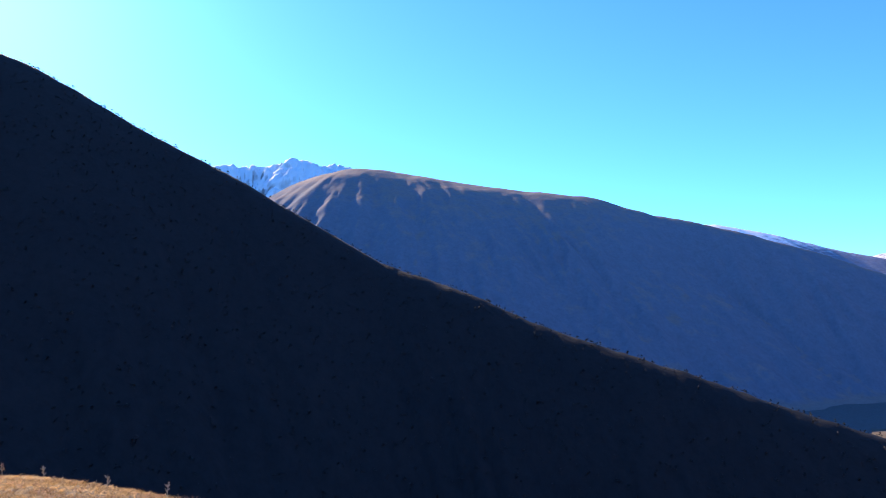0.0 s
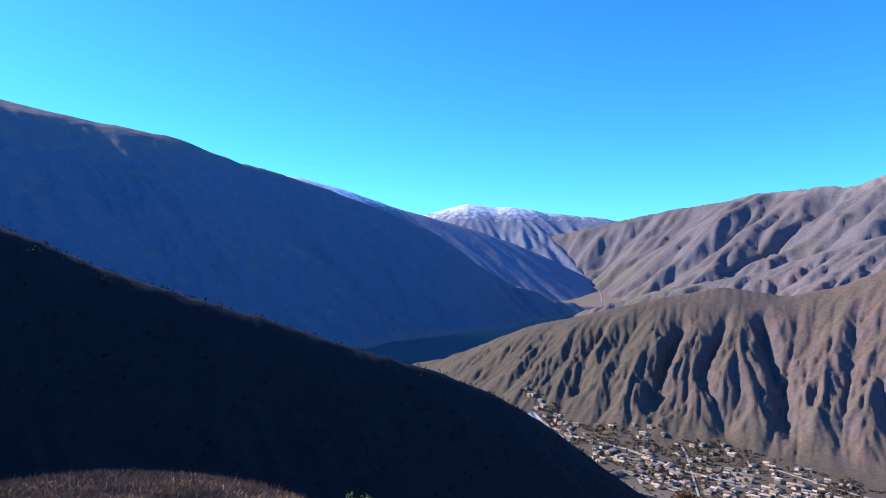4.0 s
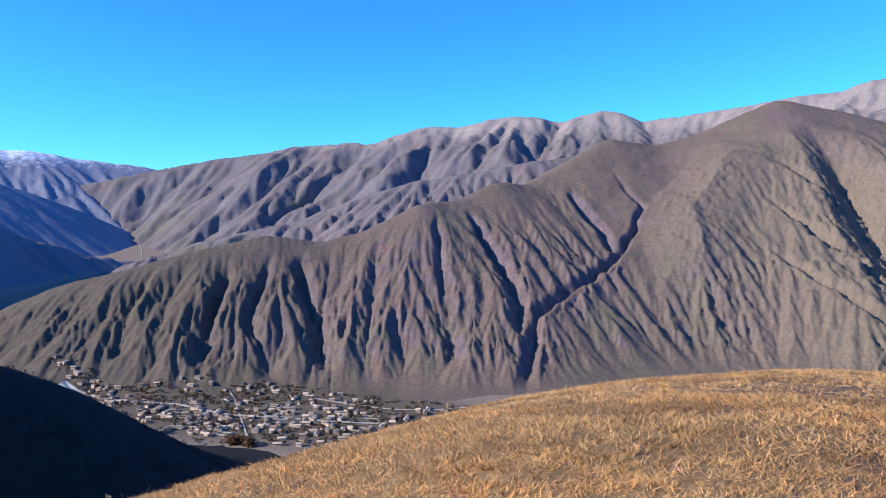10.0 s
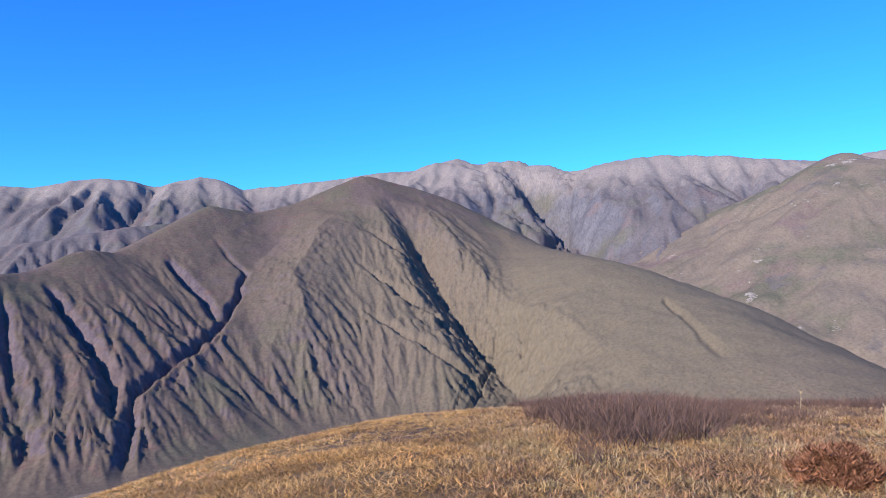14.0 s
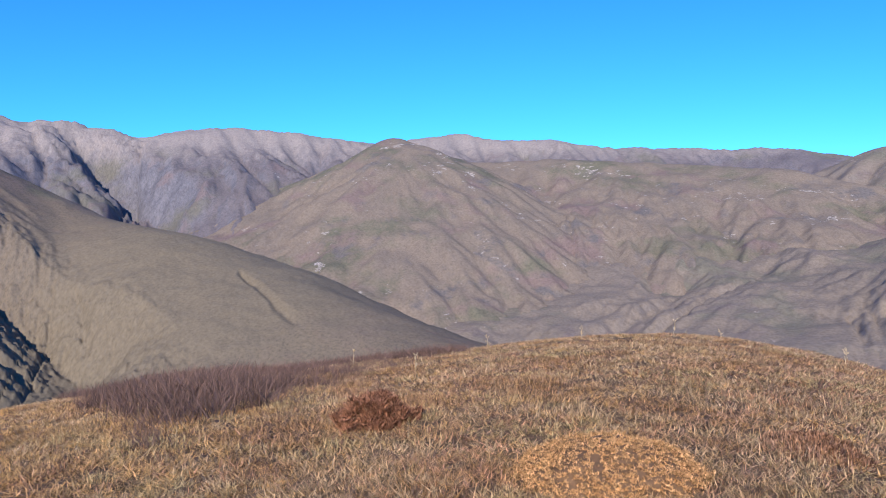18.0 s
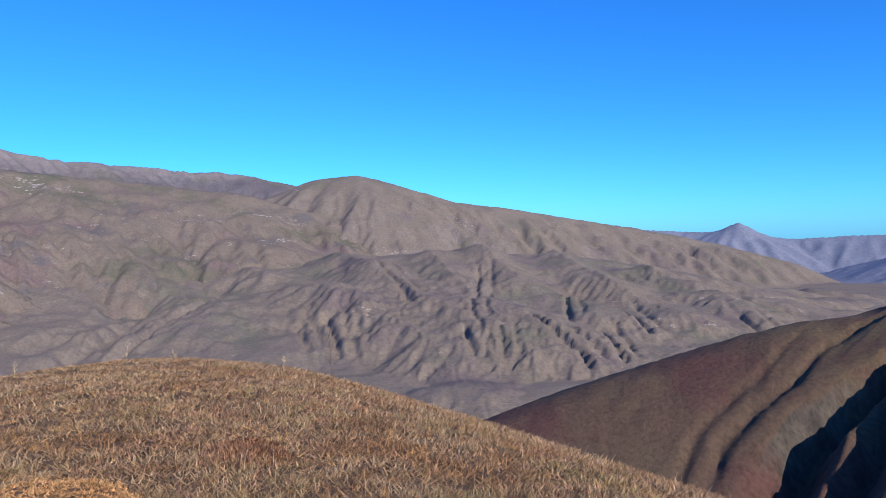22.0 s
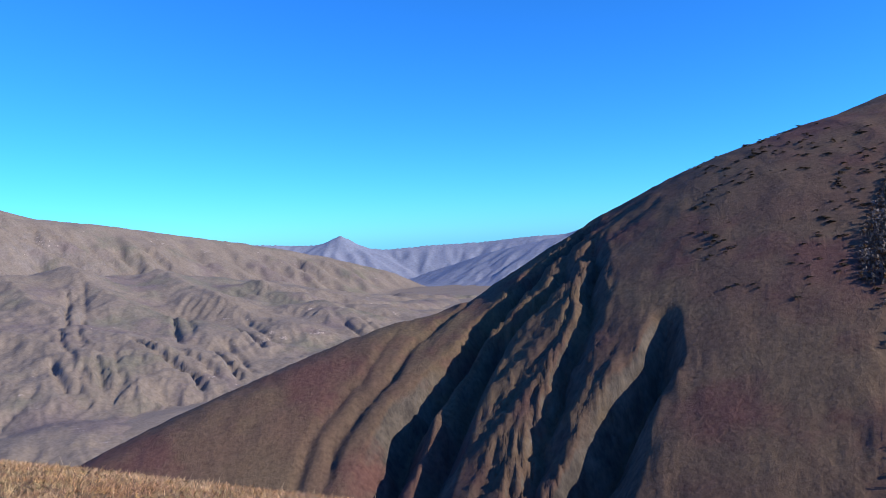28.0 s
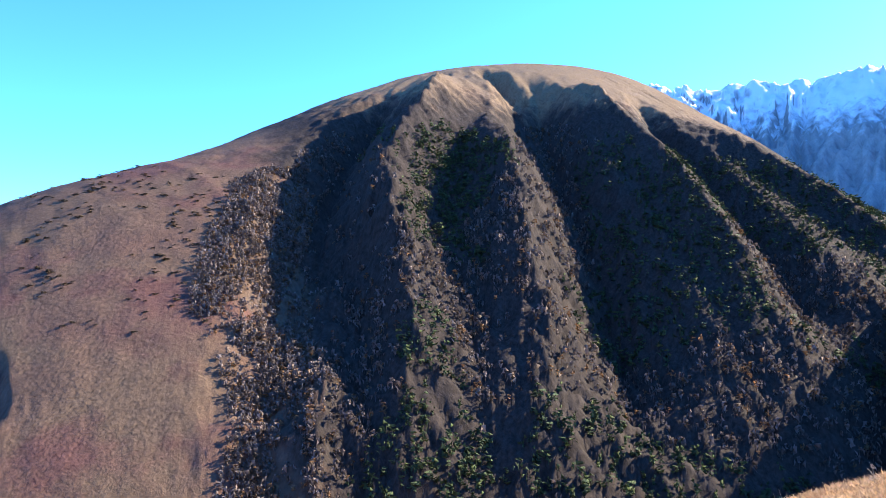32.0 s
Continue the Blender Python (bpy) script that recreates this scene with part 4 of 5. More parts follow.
M_OLIVE = grass_material("faded_grass", ((0.62, 0.44, 0.25), (0.36, 0.25, 0.14), (0.86, 0.92, 0.80), (0.74, 0.62, 0.54)), 0.8)
M_RUSSET = grass_material("russet_heath", ((0.58, 0.36, 0.21), (0.33, 0.195, 0.12), (1.15, 1.05, 0.98), (0.7, 0.62, 0.58)), 0.9)
M_MAROON = leaf_material("maroon_scrub", (0.21, 0.13, 0.1), (0.115, 0.074, 0.06), 0.5, 0.15)
M_GREYSCRUB = grass_material("grey_brown_scrub", ((0.105, 0.076, 0.063), (0.052, 0.039, 0.036), (1.3, 1.1, 0.9), (0.6, 0.6, 0.65)), 0.5, 0.6, 0.15)
M_CUSHION = leaf_material("ochre_cushion", (0.66, 0.41, 0.19), (0.40, 0.22, 0.095), 0.75, 0.2, 16.0)
M_CUSHION_DARK = leaf_material("rusty_cushion", (0.36, 0.175, 0.10), (0.2, 0.1, 0.06), 0.75, 0.2, 12.0)
M_PALE_STALK = leaf_material("bleached_stalk", (0.62, 0.5, 0.32), (0.5, 0.38, 0.24), 0.3, 0.2)
M_CONIFER = leaf_material("conifer_green", (0.036, 0.060, 0.028), (0.055, 0.080, 0.036), 0.35, 0.1, 0.05)
M_BARE = leaf_material("bare_twigs", (0.175, 0.15, 0.142), (0.1, 0.084, 0.078), 0.45, 0.2, 0.05)
M_RUSTLEAF = leaf_material("rust_leaves", (0.18, 0.1, 0.05), (0.13, 0.085, 0.05), 0.4, 0.2, 0.05)
# crowns darkened to blend into the shaded slope
M_SHADEWOOD = leaf_material("shade_dark_crowns", (0.03, 0.03, 0.031), (0.04, 0.037, 0.036), 0.3, 0.1, 0.05)
M_ORCHARD = leaf_material("orchard_leaves", (0.14, 0.112, 0.066), (0.19, 0.135, 0.08), 0.45, 0.2, 0.05)
M_BARK = simple_material("bark", (0.12, 0.09, 0.07), (0.17, 0.13, 0.1), 0.6)
M_WALL = simple_material("lime_washed_wall", (0.62, 0.51, 0.39), (0.36, 0.28, 0.2), 0.2, 0.9, 0.0, 0.4)
M_ROOF = simple_material("tin_roof", (0.52, 0.42, 0.33), (0.22, 0.17, 0.13), 0.15, 0.7, 0.0, 0.5, 0.2)
M_ROOF_RUST = simple_material("rusty_roof", (0.26, 0.18, 0.14), (0.17, 0.12, 0.1), 0.15, 0.7, 0.0, 0.35)
M_ROAD = simple_material("dusty_road", (0.42, 0.36, 0.29), (0.34, 0.29, 0.235), 0.08)
M_RIVER = simple_material("river_gravel", (0.44, 0.42, 0.4), (0.34, 0.32, 0.3), 0.04, 0.8, 0.3)
M_WATER = simple_material("river_water", (0.12, 0.16, 0.18), (0.18, 0.21, 0.22), 0.03, 0.15, 0.05, 0.0, 0.5)
M_FIELD = simple_material("fallow_plot", (0.2, 0.17, 0.11), (0.15, 0.14, 0.08), 0.05)
M_STONEWALL = simple_material("plot_wall", (0.42, 0.38, 0.33), (0.33, 0.3, 0.26), 0.4)


def floor_height(x, y):
    x, y = np.asarray(x, float), np.asarray(y, float)
    return np.maximum(valley(x, y), hill.ground(x, y))


# ---- river, road and tracks on the valley floor ----
def strip(name, way, width, material, lift, label, category, wobble=0.25):
    r = np.array(way, float)
    x, y = plan(r[:, 0], r[:, 1])
    s = np.concatenate([[0], np.cumsum(np.hypot(np.diff(x), np.diff(y)))])
    q = np.arange(0, s[-1], 6.0)
    x, y = np.interp(q, s, x), np.interp(q, s, y)
    k = np.hanning(13)[1:-1]
    k /= k.sum()
    x, y = np.convolve(np.pad(x, 5, mode="edge"), k, "valid"), np.convolve(np.pad(y, 5, mode="edge"), k, "valid")
    dx, dy = np.gradient(x), np.gradient(y)
    n = np.hypot(dx, dy) + 1e-6
    w = width * (1 + wobble * layers(q / 60, q * 0, 3, 3))
    cols = np.linspace(-1, 1, 5)
    gx = x[:, None] + (dy / n * w)[:, None] * cols * 0.5
    gy = y[:, None] - (dx / n * w)[:, None] * cols * 0.5
    # lies on a slightly cambered bed
    gz = floor_height(gx, gy) + lift + (1 - cols ** 2) * 0.15
    ob = sheet(name, gx, gy, gz, material, gx.shape)
    return tagged(ob, label, category, "", "structure")


strip("river_bed", [(40.6, 1050), (41.5, 1005), (44.1, 860), (47.5, 755), (51.1, 705), (55.8, 682), (62, 655), (70, 640)], 15, M_RIVER, 0.5, "pale gravel river bed along the village", "river bed")
strip("river", [(40.6, 1052), (41.5, 1007), (44.1, 862), (47.5, 757), (51.1, 707), (55.8, 684), (62, 657), (70, 642)], 4, M_WATER, 0.9, "narrow shallow river", "river")
strip("road", [(41.5, 1020), (44.1, 962), (48.5, 918), (52.1, 861), (55.8, 829), (59.1, 806), (62.9, 785), (68, 780)], 5, M_ROAD, 0.7, "pale dusty main street of the village", "road", 0.1)
strip("road_upper", [(58.6, 904), (61.5, 863), (64.8, 836), (68.1, 828), (72, 840)], 4, M_ROAD, 0.7, "pale dusty side street", "road", 0.1)
strip("track_hill", [(52.3, 950), (52.8, 916), (53.5, 794), (53.8, 750)], 2.4, M_ROAD, 0.8, "pale dirt track from the hill foot to the river", "track", 0.1)
strip("track_plain", [(45.9, 4400), (46.3, 3425), (46.3, 3250)], 4, M_ROAD, 1.2, "straight pale track over the plain", "track", 0.1)


# ---- village ----
def gable_house(w, d, h, rise, roof_material, eave=0.4, wing=False):
    """House on an empty: walls, pitched roof with eaves, and for some a lower wing."""
    base = new("house")
    bm = bmesh.new()
    pts = [(-w / 2, -d / 2), (w / 2, -d / 2), (w / 2, d / 2), (-w / 2, d / 2)]
    lo, hi = [bm.verts.new((x, y, -1.5)) for x, y in pts], [bm.verts.new((x, y, h)) for x, y in pts]
    for i in range(4):
        bm.faces.new((lo[i], lo[(i + 1) % 4], hi[(i + 1) % 4], hi[i]))
    g1, g2 = bm.verts.new((-w / 2, 0, h + rise * 0.94)), bm.verts.new((w / 2, 0, h + rise * 0.94))
    bm.faces.new((hi[3], hi[0], g1))
    bm.faces.new((hi[1], hi[2], g2))
    part("wall", bm, M_WALL, base)
    bm = bmesh.new()
    for sgn in (-1, 1):
        a = [(-w / 2 - eave, sgn * (d / 2 + eave), h - rise * 0.1), (w / 2 + eave, sgn * (d / 2 + eave), h - rise * 0.1), (w / 2 + eave, 0, h + rise), (-w / 2 - eave, 0, h + rise)]
        top = [bm.verts.new((x, y, z + 0.22)) for x, y, z in a]
        low = [bm.verts.new(p) for p in a]
        bm.faces.new(top if sgn < 0 else top[::-1])
        bm.faces.new(low[::-1] if sgn < 0 else low)
        for i in range(4):
            bm.faces.new((low[i], low[(i + 1) % 4], top[(i + 1) % 4], top[i]))
    bmesh.ops.recalc_face_normals(bm, faces=bm.faces)
    part("roof", bm, roof_material, base)
    if wing:
        bm = bmesh.new()
        bmesh.ops.create_cube(bm, size=1.0, matrix=Matrix.LocRotScale((w / 2 + 1.2, 0.3, h * 0.28), None, (2.8, d * 0.7, h * 0.95)))
        for v in bm.verts:
            if v.co.z > 0 and v.co.x > w / 2 + 1.3:
                v.co.z -= 0.5
        part("wing", bm, M_WALL, base, "lower lean-to wing")
    bm = bmesh.new()
    bmesh.ops.create_cube(bm, size=1.0, matrix=Matrix.LocRotScale((w * 0.22, d * 0.12, h + rise), None, (0.5, 0.5, 1.0)))
    part("chimney", bm, M_WALL, base)
    return base


HOUSE_KINDS = [(gable_house(5.6, 3.8, 1.9, 1.0, M_ROOF), "white-walled village house with a pale tin roof"),
               (gable_house(7.1, 3.8, 1.8, 0.9, M_ROOF, wing=True), "long white-walled house with a tin roof and a lean-to"),
               (gable_house(4.8, 3.9, 2.6, 0.9, M_ROOF), "two-storey white-walled village house with a tin roof"),
               (gable_house(5.6, 3.9, 1.9, 0.9, M_ROOF_RUST, wing=True), "village house with a rusty brown roof and a lean-to"),
               (gable_house(3.4, 2.8, 1.4, 0.6, M_ROOF), "small pale outbuilding with a tin roof"),
               (gable_house(13.9, 4.9, 2.2, 1.0, M_ROOF), "long pale barn with a tin roof")]
for ob, label in HOUSE_KINDS:
    tagged(ob, label, "house", "village houses")

WEST_B, WEST_D = [38.5, 40.8, 44.1, 47.5, 51.1, 55.8, 62, 72], [1195, 1060, 905, 800, 752, 728, 700, 690]
EAST_B, EAST_D = [38.5, 41, 44, 49.4, 54, 58.6, 64.8, 72], [1160, 1090, 1005, 985, 960, 935, 880, 845]
spots = []
for i in range(-5, 74):
    for j in range(-28, 42):
        ax, ay = 0.2, -0.98
        u, v = i * 10.5 + rng.uniform(-3.5, 3.5), j * 9.5 + rng.uniform(-3, 3)
        x, y = 700 + ax * u - ay * v * 1.0, 900 + ay * u + ax * v
        b, r = math.degrees(math.atan2(x, y)), math.hypot(x, y)
        lo, hi = np.interp(b, WEST_B, WEST_D), np.interp(b, EAST_B, EAST_D)
        if not (38.6 < b < 71 and lo < r < hi):
            continue
        middle = (r - lo) / (hi - lo + 1)
        keep = 0.62 if 0.12 < middle < 0.62 else 0.25
        if b < 44:
            keep = 0.9
        if grain(np.array(x / 70), np.array(y / 70), 77) < -0.45:
            keep *= 0.35
        spots.append((x, y, rng.uniform() < keep))
turn0 = math.degrees(math.atan2(-0.98, 0.2))
first = {}
house_spots = [(x, y) for x, y, k in spots if k]
house_spots = [house_spots[i] for i in rng.permutation(len(house_spots))[:240]]
house_z = floor_height(np.array([p[0] for p in house_spots]), np.array([p[1] for p in house_spots]))
for (x, y), z in zip(house_spots, house_z):
    k = int(rng.choice(6, p=[0.27, 0.2, 0.15, 0.18, 0.15, 0.05]))
    ob = HOUSE_KINDS[k][0]
    m = pose(x, y, float(z) + 0.6, 0, 0, turn0 + rng.choice([0, 90]) + rng.uniform(-14, 14))
    if k not in first:
        first[k] = True
        ob.matrix_basis = m @ Matrix.Diagonal((1.22, 1.22, 1.1, 1))
    else:
        copy_thing(ob, m)

# walled plots and the fallow fields between the houses
for n in range(14):
    x, y, _ = spots[int(rng.integers(len(spots)))]
    w, d, a = rng.uniform(10, 20), rng.uniform(8, 14), turn0 + rng.uniform(-10, 10)
    z = float(floor_height(np.array([x]), np.array([y]))[0])
    plot = new("field_plot")
    plot.matrix_basis = pose(x, y, z + 0.8, 0, 0, a)
    bm = bmesh.new()
    bmesh.ops.create_cube(bm, size=1.0, matrix=Matrix.LocRotScale((0, 0, -0.6), None, (w, d, 1.0)))
    part("soil", bm, M_FIELD, plot)
    for sx, sy, lx, ly in ((0, d / 2, w, 0.6), (0, -d / 2, w, 0.6), (w / 2, 0, 0.6, d), (-w / 2, 0, 0.6, d)):
        bm = bmesh.new()
        bmesh.ops.create_cube(bm, size=1.0, matrix=Matrix.LocRotScale((sx, sy, 0.2), None, (lx, ly, 1.2)))
        for v in bm.verts:
            v.co.z += 0.25 * rng.uniform(-1, 1)
        part("boundary_wall", bm, M_STONEWALL, plot)
    tagged(plot, "fallow garden plot inside a low stone wall", "plot", "garden plots")


# ---- trees as things ----
def tree_thing(kind, material, label, category, leaves, seed, height):
    base = new(category.replace(" ", "_"))
    v, t = trunk_shape(0.7, 0.026)
    tr = new("trunk", tri_mesh("trunk", v * height, t, M_BARK))
    tr.parent = base
    v, t = crown_shape(kind, leaves, seed)
    cr = new("crown", tri_mesh("crown", v * height, t, material))
    cr.parent = base
    return tagged(base, label, category)


def plant(kinds, places, group):
    used = set()
    for x, y, z in places:
        ob = kinds[int(rng.integers(len(kinds)))]
        m = pose(x, y, z, 0, 0, rng.uniform(0, 360))
        ob["group"] = group
        if ob not in used:
            used.add(ob)
            ob.matrix_basis = m
        else:
            c = copy_thing(ob, m)
            c.scale = [rng.uniform(0.7, 1.25)] * 3


tree_spots = [(x + rng.uniform(-9, 9), y + rng.uniform(-9, 9)) for x, y, k in spots for n in range(2)]
tree_spots = [tree_spots[i] for i in rng.permutation(len(tree_spots))[:185]]
tz = floor_height(np.array([p[0] for p in tree_spots]), np.array([p[1] for p in tree_spots]))
orchard = [tree_thing("broad", M_ORCHARD, "small garden tree with thin olive-brown leaves", "tree", 60, 3, 4.2),
           tree_thing("broad", M_RUSTLEAF, "small garden tree with rust-brown autumn leaves", "tree", 60, 4, 4.6),
           tree_thing("bare", M_BARE, "bare grey garden tree", "tree", 60, 6, 5.0)]
plant(orchard, [(x, y, float(z)) for (x, y), z in zip(tree_spots, tz)], "village trees")
more = np.array([(x + rng.uniform(-7, 7), y + rng.uniform(-7, 7)) for x, y, k in spots for n in range(4)])
more = more[layers(more[:, 0] / 38, more[:, 1] / 38, 19, 3) > -0.12]
sets = []
for i, p in enumerate(np.array_split(more, 3)):
    v, t = crown_shape("broad", 9, 66 + i, 1.9)
    sets.append(scattered(v, t, np.column_stack([p, floor_height(p[:, 0], p[:, 1])]) - np.array([0, 0, 0.4]), rng.uniform(2.0, 4.6, len(p)) * 1.2, rng.uniform(1.2, 3.0, len(p))))
v, t = joined(sets)
tagged(new("village_shrubbery", tri_mesh("village_shrubbery", v, t, M_ORCHARD)), "dark garden bushes and hedges between the houses", "bushes", "", "stuff")
poplars = [tree_thing("cone", M_RUSTLEAF, "slender poplar with brown autumn leaves by the river", "poplar", 70, 8, 9.0)]
pp = []
for i in range(16):
    x, y = plan(52.2 + 0.13 * i, 752 - 1.2 * i + rng.uniform(-5, 5))
    pp.append((float(x), float(y), float(floor_height(np.array([x]), np.array([y]))[0])))
plant(poplars, pp, "poplars by the river")


# ---- woods on the rust spur and the dark spur ----
def slope_spots(shape, b0, b1, r0, r1, n, inside):
    b, r = rng.uniform(b0, b1, n), np.sqrt(rng.uniform(r0 ** 2, r1 ** 2, n))
    x, y = plan(b, r)
    z = shape.ground(x, y)
    ok = inside(b, r, x, y, z)
    return np.stack([x, y, z], 1)[ok], b[ok], r[ok]


def wood_zone(b, r, x, y, z):
    rise = np.degrees(np.arctan2(z - 1.6, r))
    edge = np.interp(rise, [-19, -14, -9, -4, 1, 7, 11], [241.5, 243.0, 242.2, 239.9, 241.0, 244.4, 252.5])
    top = np.interp(b, [240, 246, 254, 260, 266, 272, 280, 296], [4, 6.5, 10, 10.5, 9.5, 9.2, 6.5, 4]) + 1.6 * layers(x / 70, y / 70, 9, 3)
    patch = layers(x / 45, y / 45, 15, 3)
    thin = np.clip((b - edge) / 1.6, 0, 1)
    # trees are left out of the hollow so that it reads as plain deep shade
    hollow = (rise > -6) & (b > np.interp(rise, [-6, 11], [246.2, 254.0])) & (b < np.interp(rise, [-6, -3, 0, 11], [251.0, 253.0, 256.0, 258.6]))
    clearing = hollow | (patch > 0.36) | ((np.abs(b - 247.6) < 1.2) & (rise < -12)) | ((np.abs(b - 265.5) < 1.6) & (rise < -3.5))
    return (b > edge + 0.7 * patch) & (rise < top) & ~(clearing & (rng.uniform(size=b.shape) < 0.85)) & (rng.uniform(size=b.shape) < (0.3 + 0.7 * thin) * np.interp(b, [262, 268], [1.0, 0.55])) & (z > -400)


woods, wb, wr = slope_spots(spur, 239, 298, 255, 1300, 44000, wood_zone)
# the grey belt of trees along the pasture's edge stands denser
belt, belt_b, belt_r = slope_spots(spur, 239.5, 249.5, 285, 800, 13000, wood_zone)
woods, wb, wr = np.concatenate([woods, belt]), np.concatenate([wb, belt_b]), np.concatenate([wr, belt_r])
green = (layers(woods[:, 0] / 90, woods[:, 1] / 90, 21, 3) + np.interp(wb, [240, 252, 256, 259, 262, 265, 269, 272, 277, 284, 298], [-0.9, -0.5, 0.1, 0.5, 0.3, -0.15, 0.0, 0.4, 0.4, 0.1, 0.2])) > 0.12
rusty = ~green & (rng.uniform(size=len(wb)) < 0.2)
near_wood = wr < np.sort(wr)[105]
wood_kinds = {"conifer": (green, "cone", M_CONIFER), "bare": (~green & ~rusty, "bare", M_BARE), "rust": (rusty, "broad", M_RUSTLEAF)}
for name, (mask, kind, material) in wood_kinds.items():
    pts = woods[mask & ~near_wood]
    cut = np.array_split(pts, 3)
    sets = []
    for i, p in enumerate(cut):
        v, t = crown_shape(kind, 5, 30 + i, 1.7 if kind != "bare" else 2.1)
        tv, tt = trunk_shape(0.6, 0.03, 3)
        v, t = joined([(v, t), (tv, tt)])
        # the nearer trees are made smaller to keep their size in the camera's view
        small = np.interp(np.degrees(np.arctan2(p[:, 0], p[:, 1])) % 360, [240, 250, 262], [0.62, 0.72, 0.95])
        size = small * rng.uniform(4.0, 7.6, len(p)) * (1.15 if kind == "cone" else 0.95)
        sets.append(scattered(v, t, p, size))
    v, t = joined(sets)
    ob = new("woods_" + name, tri_mesh("woods_" + name, v, t, material))
    tagged(ob, {"conifer": "dark green conifers on the steep ravine slopes", "bare": "bare grey-brown trees on the mountainside", "rust": "rust-leaved trees on the mountainside"}[name], "woods", "", "stuff")
spur_trees = [tree_thing("cone", M_CONIFER, "dark green conifer on the rocky slope", "conifer", 40, 12, 5.2),
              tree_thing("bare", M_BARE, "bare grey-brown tree on the steep slope", "tree", 40, 13, 4.6),
              tree_thing("broad", M_RUSTLEAF, "rust-leaved tree on the steep slope", "tree", 40, 14, 4.2)]
plant(spur_trees, [tuple(map(float, p)) for p in woods[near_wood]], "trees low on the rust spur")


def dark_zone(b, r, x, y, z):
    line = np.interp(b, [-66, -45, -33, -18, 0.8, 12, 24, 32, 40, 54], [800, 770, 720, 630, 550, 520, 520, 545, 595, 690])
    return (r < line + 14) & (z > -245) & (layers(x / 60, y / 60, 33, 3) > -0.6)


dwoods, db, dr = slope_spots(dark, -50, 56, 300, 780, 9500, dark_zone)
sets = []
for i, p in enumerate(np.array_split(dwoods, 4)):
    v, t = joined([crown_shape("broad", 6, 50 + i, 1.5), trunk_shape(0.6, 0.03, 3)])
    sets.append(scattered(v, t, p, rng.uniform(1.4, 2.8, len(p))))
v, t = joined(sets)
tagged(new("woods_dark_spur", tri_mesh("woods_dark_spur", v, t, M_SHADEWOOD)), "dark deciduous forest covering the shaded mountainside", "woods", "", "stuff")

# low junipers in rows on the rust pasture
v, t = crown_shape("broad", 34, 61)
v = v * np.array([2.6, 2.6, 1.0]) - np.array([0, 0, 0.3])
bush_mesh = tri_mesh("shrub", v, t, leaf_material("juniper", (0.055, 0.05, 0.03), (0.08, 0.055, 0.04), 0.3, 0.1, 0.05))
pts, pb, pr = slope_spots(spur, 229, 244, 410, 690, 1500, lambda b, r, x, y, z: (layers(x / 24, y / 24, 71, 3) > -0.12) & (np.abs(np.degrees(np.arctan2(z, r)) - 0.5) < 6.5))
for p in pts[:230]:
    ob = new("shrub", bush_mesh)
    s = rng.uniform(0.9, 2.6)
    ob.matrix_basis = pose(*p, 0, 0, rng.uniform(0, 360)) @ Matrix.Diagonal((s, s, s * 0.8, 1))
    tagged(ob, "low dark juniper shrub on the rust-brown pasture", "shrub", "shrubs on the pasture")


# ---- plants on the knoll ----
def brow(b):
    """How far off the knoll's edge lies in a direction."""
    dip = np.interp(np.where(b > 300, b - 360, b), KNOLL_AZ, KNOLL_SKYLINE_DIP)
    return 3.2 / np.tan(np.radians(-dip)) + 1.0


def knoll_spots(b0, b1, r0, r1, per_square_metre, keep=None):
    n = int(math.radians(b1 - b0) / 2 * (r1 * r1 - r0 * r0) * per_square_metre)
    b, r = rng.uniform(b0, b1, n), np.sqrt(rng.uniform(r0 * r0, r1 * r1, n))
    x, y = plan(b, r)
    ok = np.full(n, True) if keep is None else keep(b, r, x, y)
    ok &= (r < 1.2 * brow(b)) & ~((b > 212) & (b < 284) & (rng.uniform(size=b.shape) < 0.75))
    x, y, r, b = x[ok], y[ok], r[ok], b[ok]
    return np.stack([x, y, knoll_height(x, y)], 1), r, b


# ring from, to, tufts on a square metre, width of the blades
RINGS = [(0.3, 3.4, 12, 1.6), (3.4, 5.5, 220, 1.0), (5.5, 9, 135, 1.25), (9, 15, 62, 1.7), (15, 30, 16, 2.4)]


def meadow(name, material, label, b0, b1, share, keep, high, spread, blades=10, seed=1, wide=0.08):
    sets = []
    for k, (r0, r1, per, thick) in enumerate(RINGS):
        for half in range(2):
            p, r, b = knoll_spots(b0, b1, r0, r1, per * share * 0.5, keep)
            v, t = spike_shape(blades, wide * thick ** 0.5, spread, seed + 2 * k + half)
            clump = np.clip(1.0 + 0.7 * layers(p[:, 0] / 0.45, p[:, 1] / 0.45, seed + 3, 3), 0.4, 1.8)
            size = high * rng.uniform(0.6, 1.3, len(p)) * clump
            sets.append(scattered(v, t, p, 0.06 * thick ** 0.5 * rng.uniform(0.8, 1.3, len(p)), size))
    v, t = joined(sets)
    return tagged(new(name, tri_mesh(name, v, t, material)), label, "grass", "", "stuff")


def gold_side(b, r, x, y):
    return rng.uniform(size=b.shape) < np.interp(b, [-60, -21, -15, 21, 30, 100, 118, 135, 165, 210, 300], [0.7, 0.7, 0.12, 0.12, 0.9, 1, 0.55, 0.3, 0.2, 0.25, 0.5]) * (0.75 + 0.4 * layers(x / 1.6, y / 1.6, 81, 2))


def heath_side(b, r, x, y):
    return rng.uniform(size=b.shape) < np.interp(b, [-60, 20, 100, 118, 135, 165, 210, 300], [0.3, 0.12, 0.15, 0.4, 0.6, 0.9, 0.9, 0.4]) * (0.6 + 0.8 * layers(x / 2.1, y / 2.1, 83, 3))


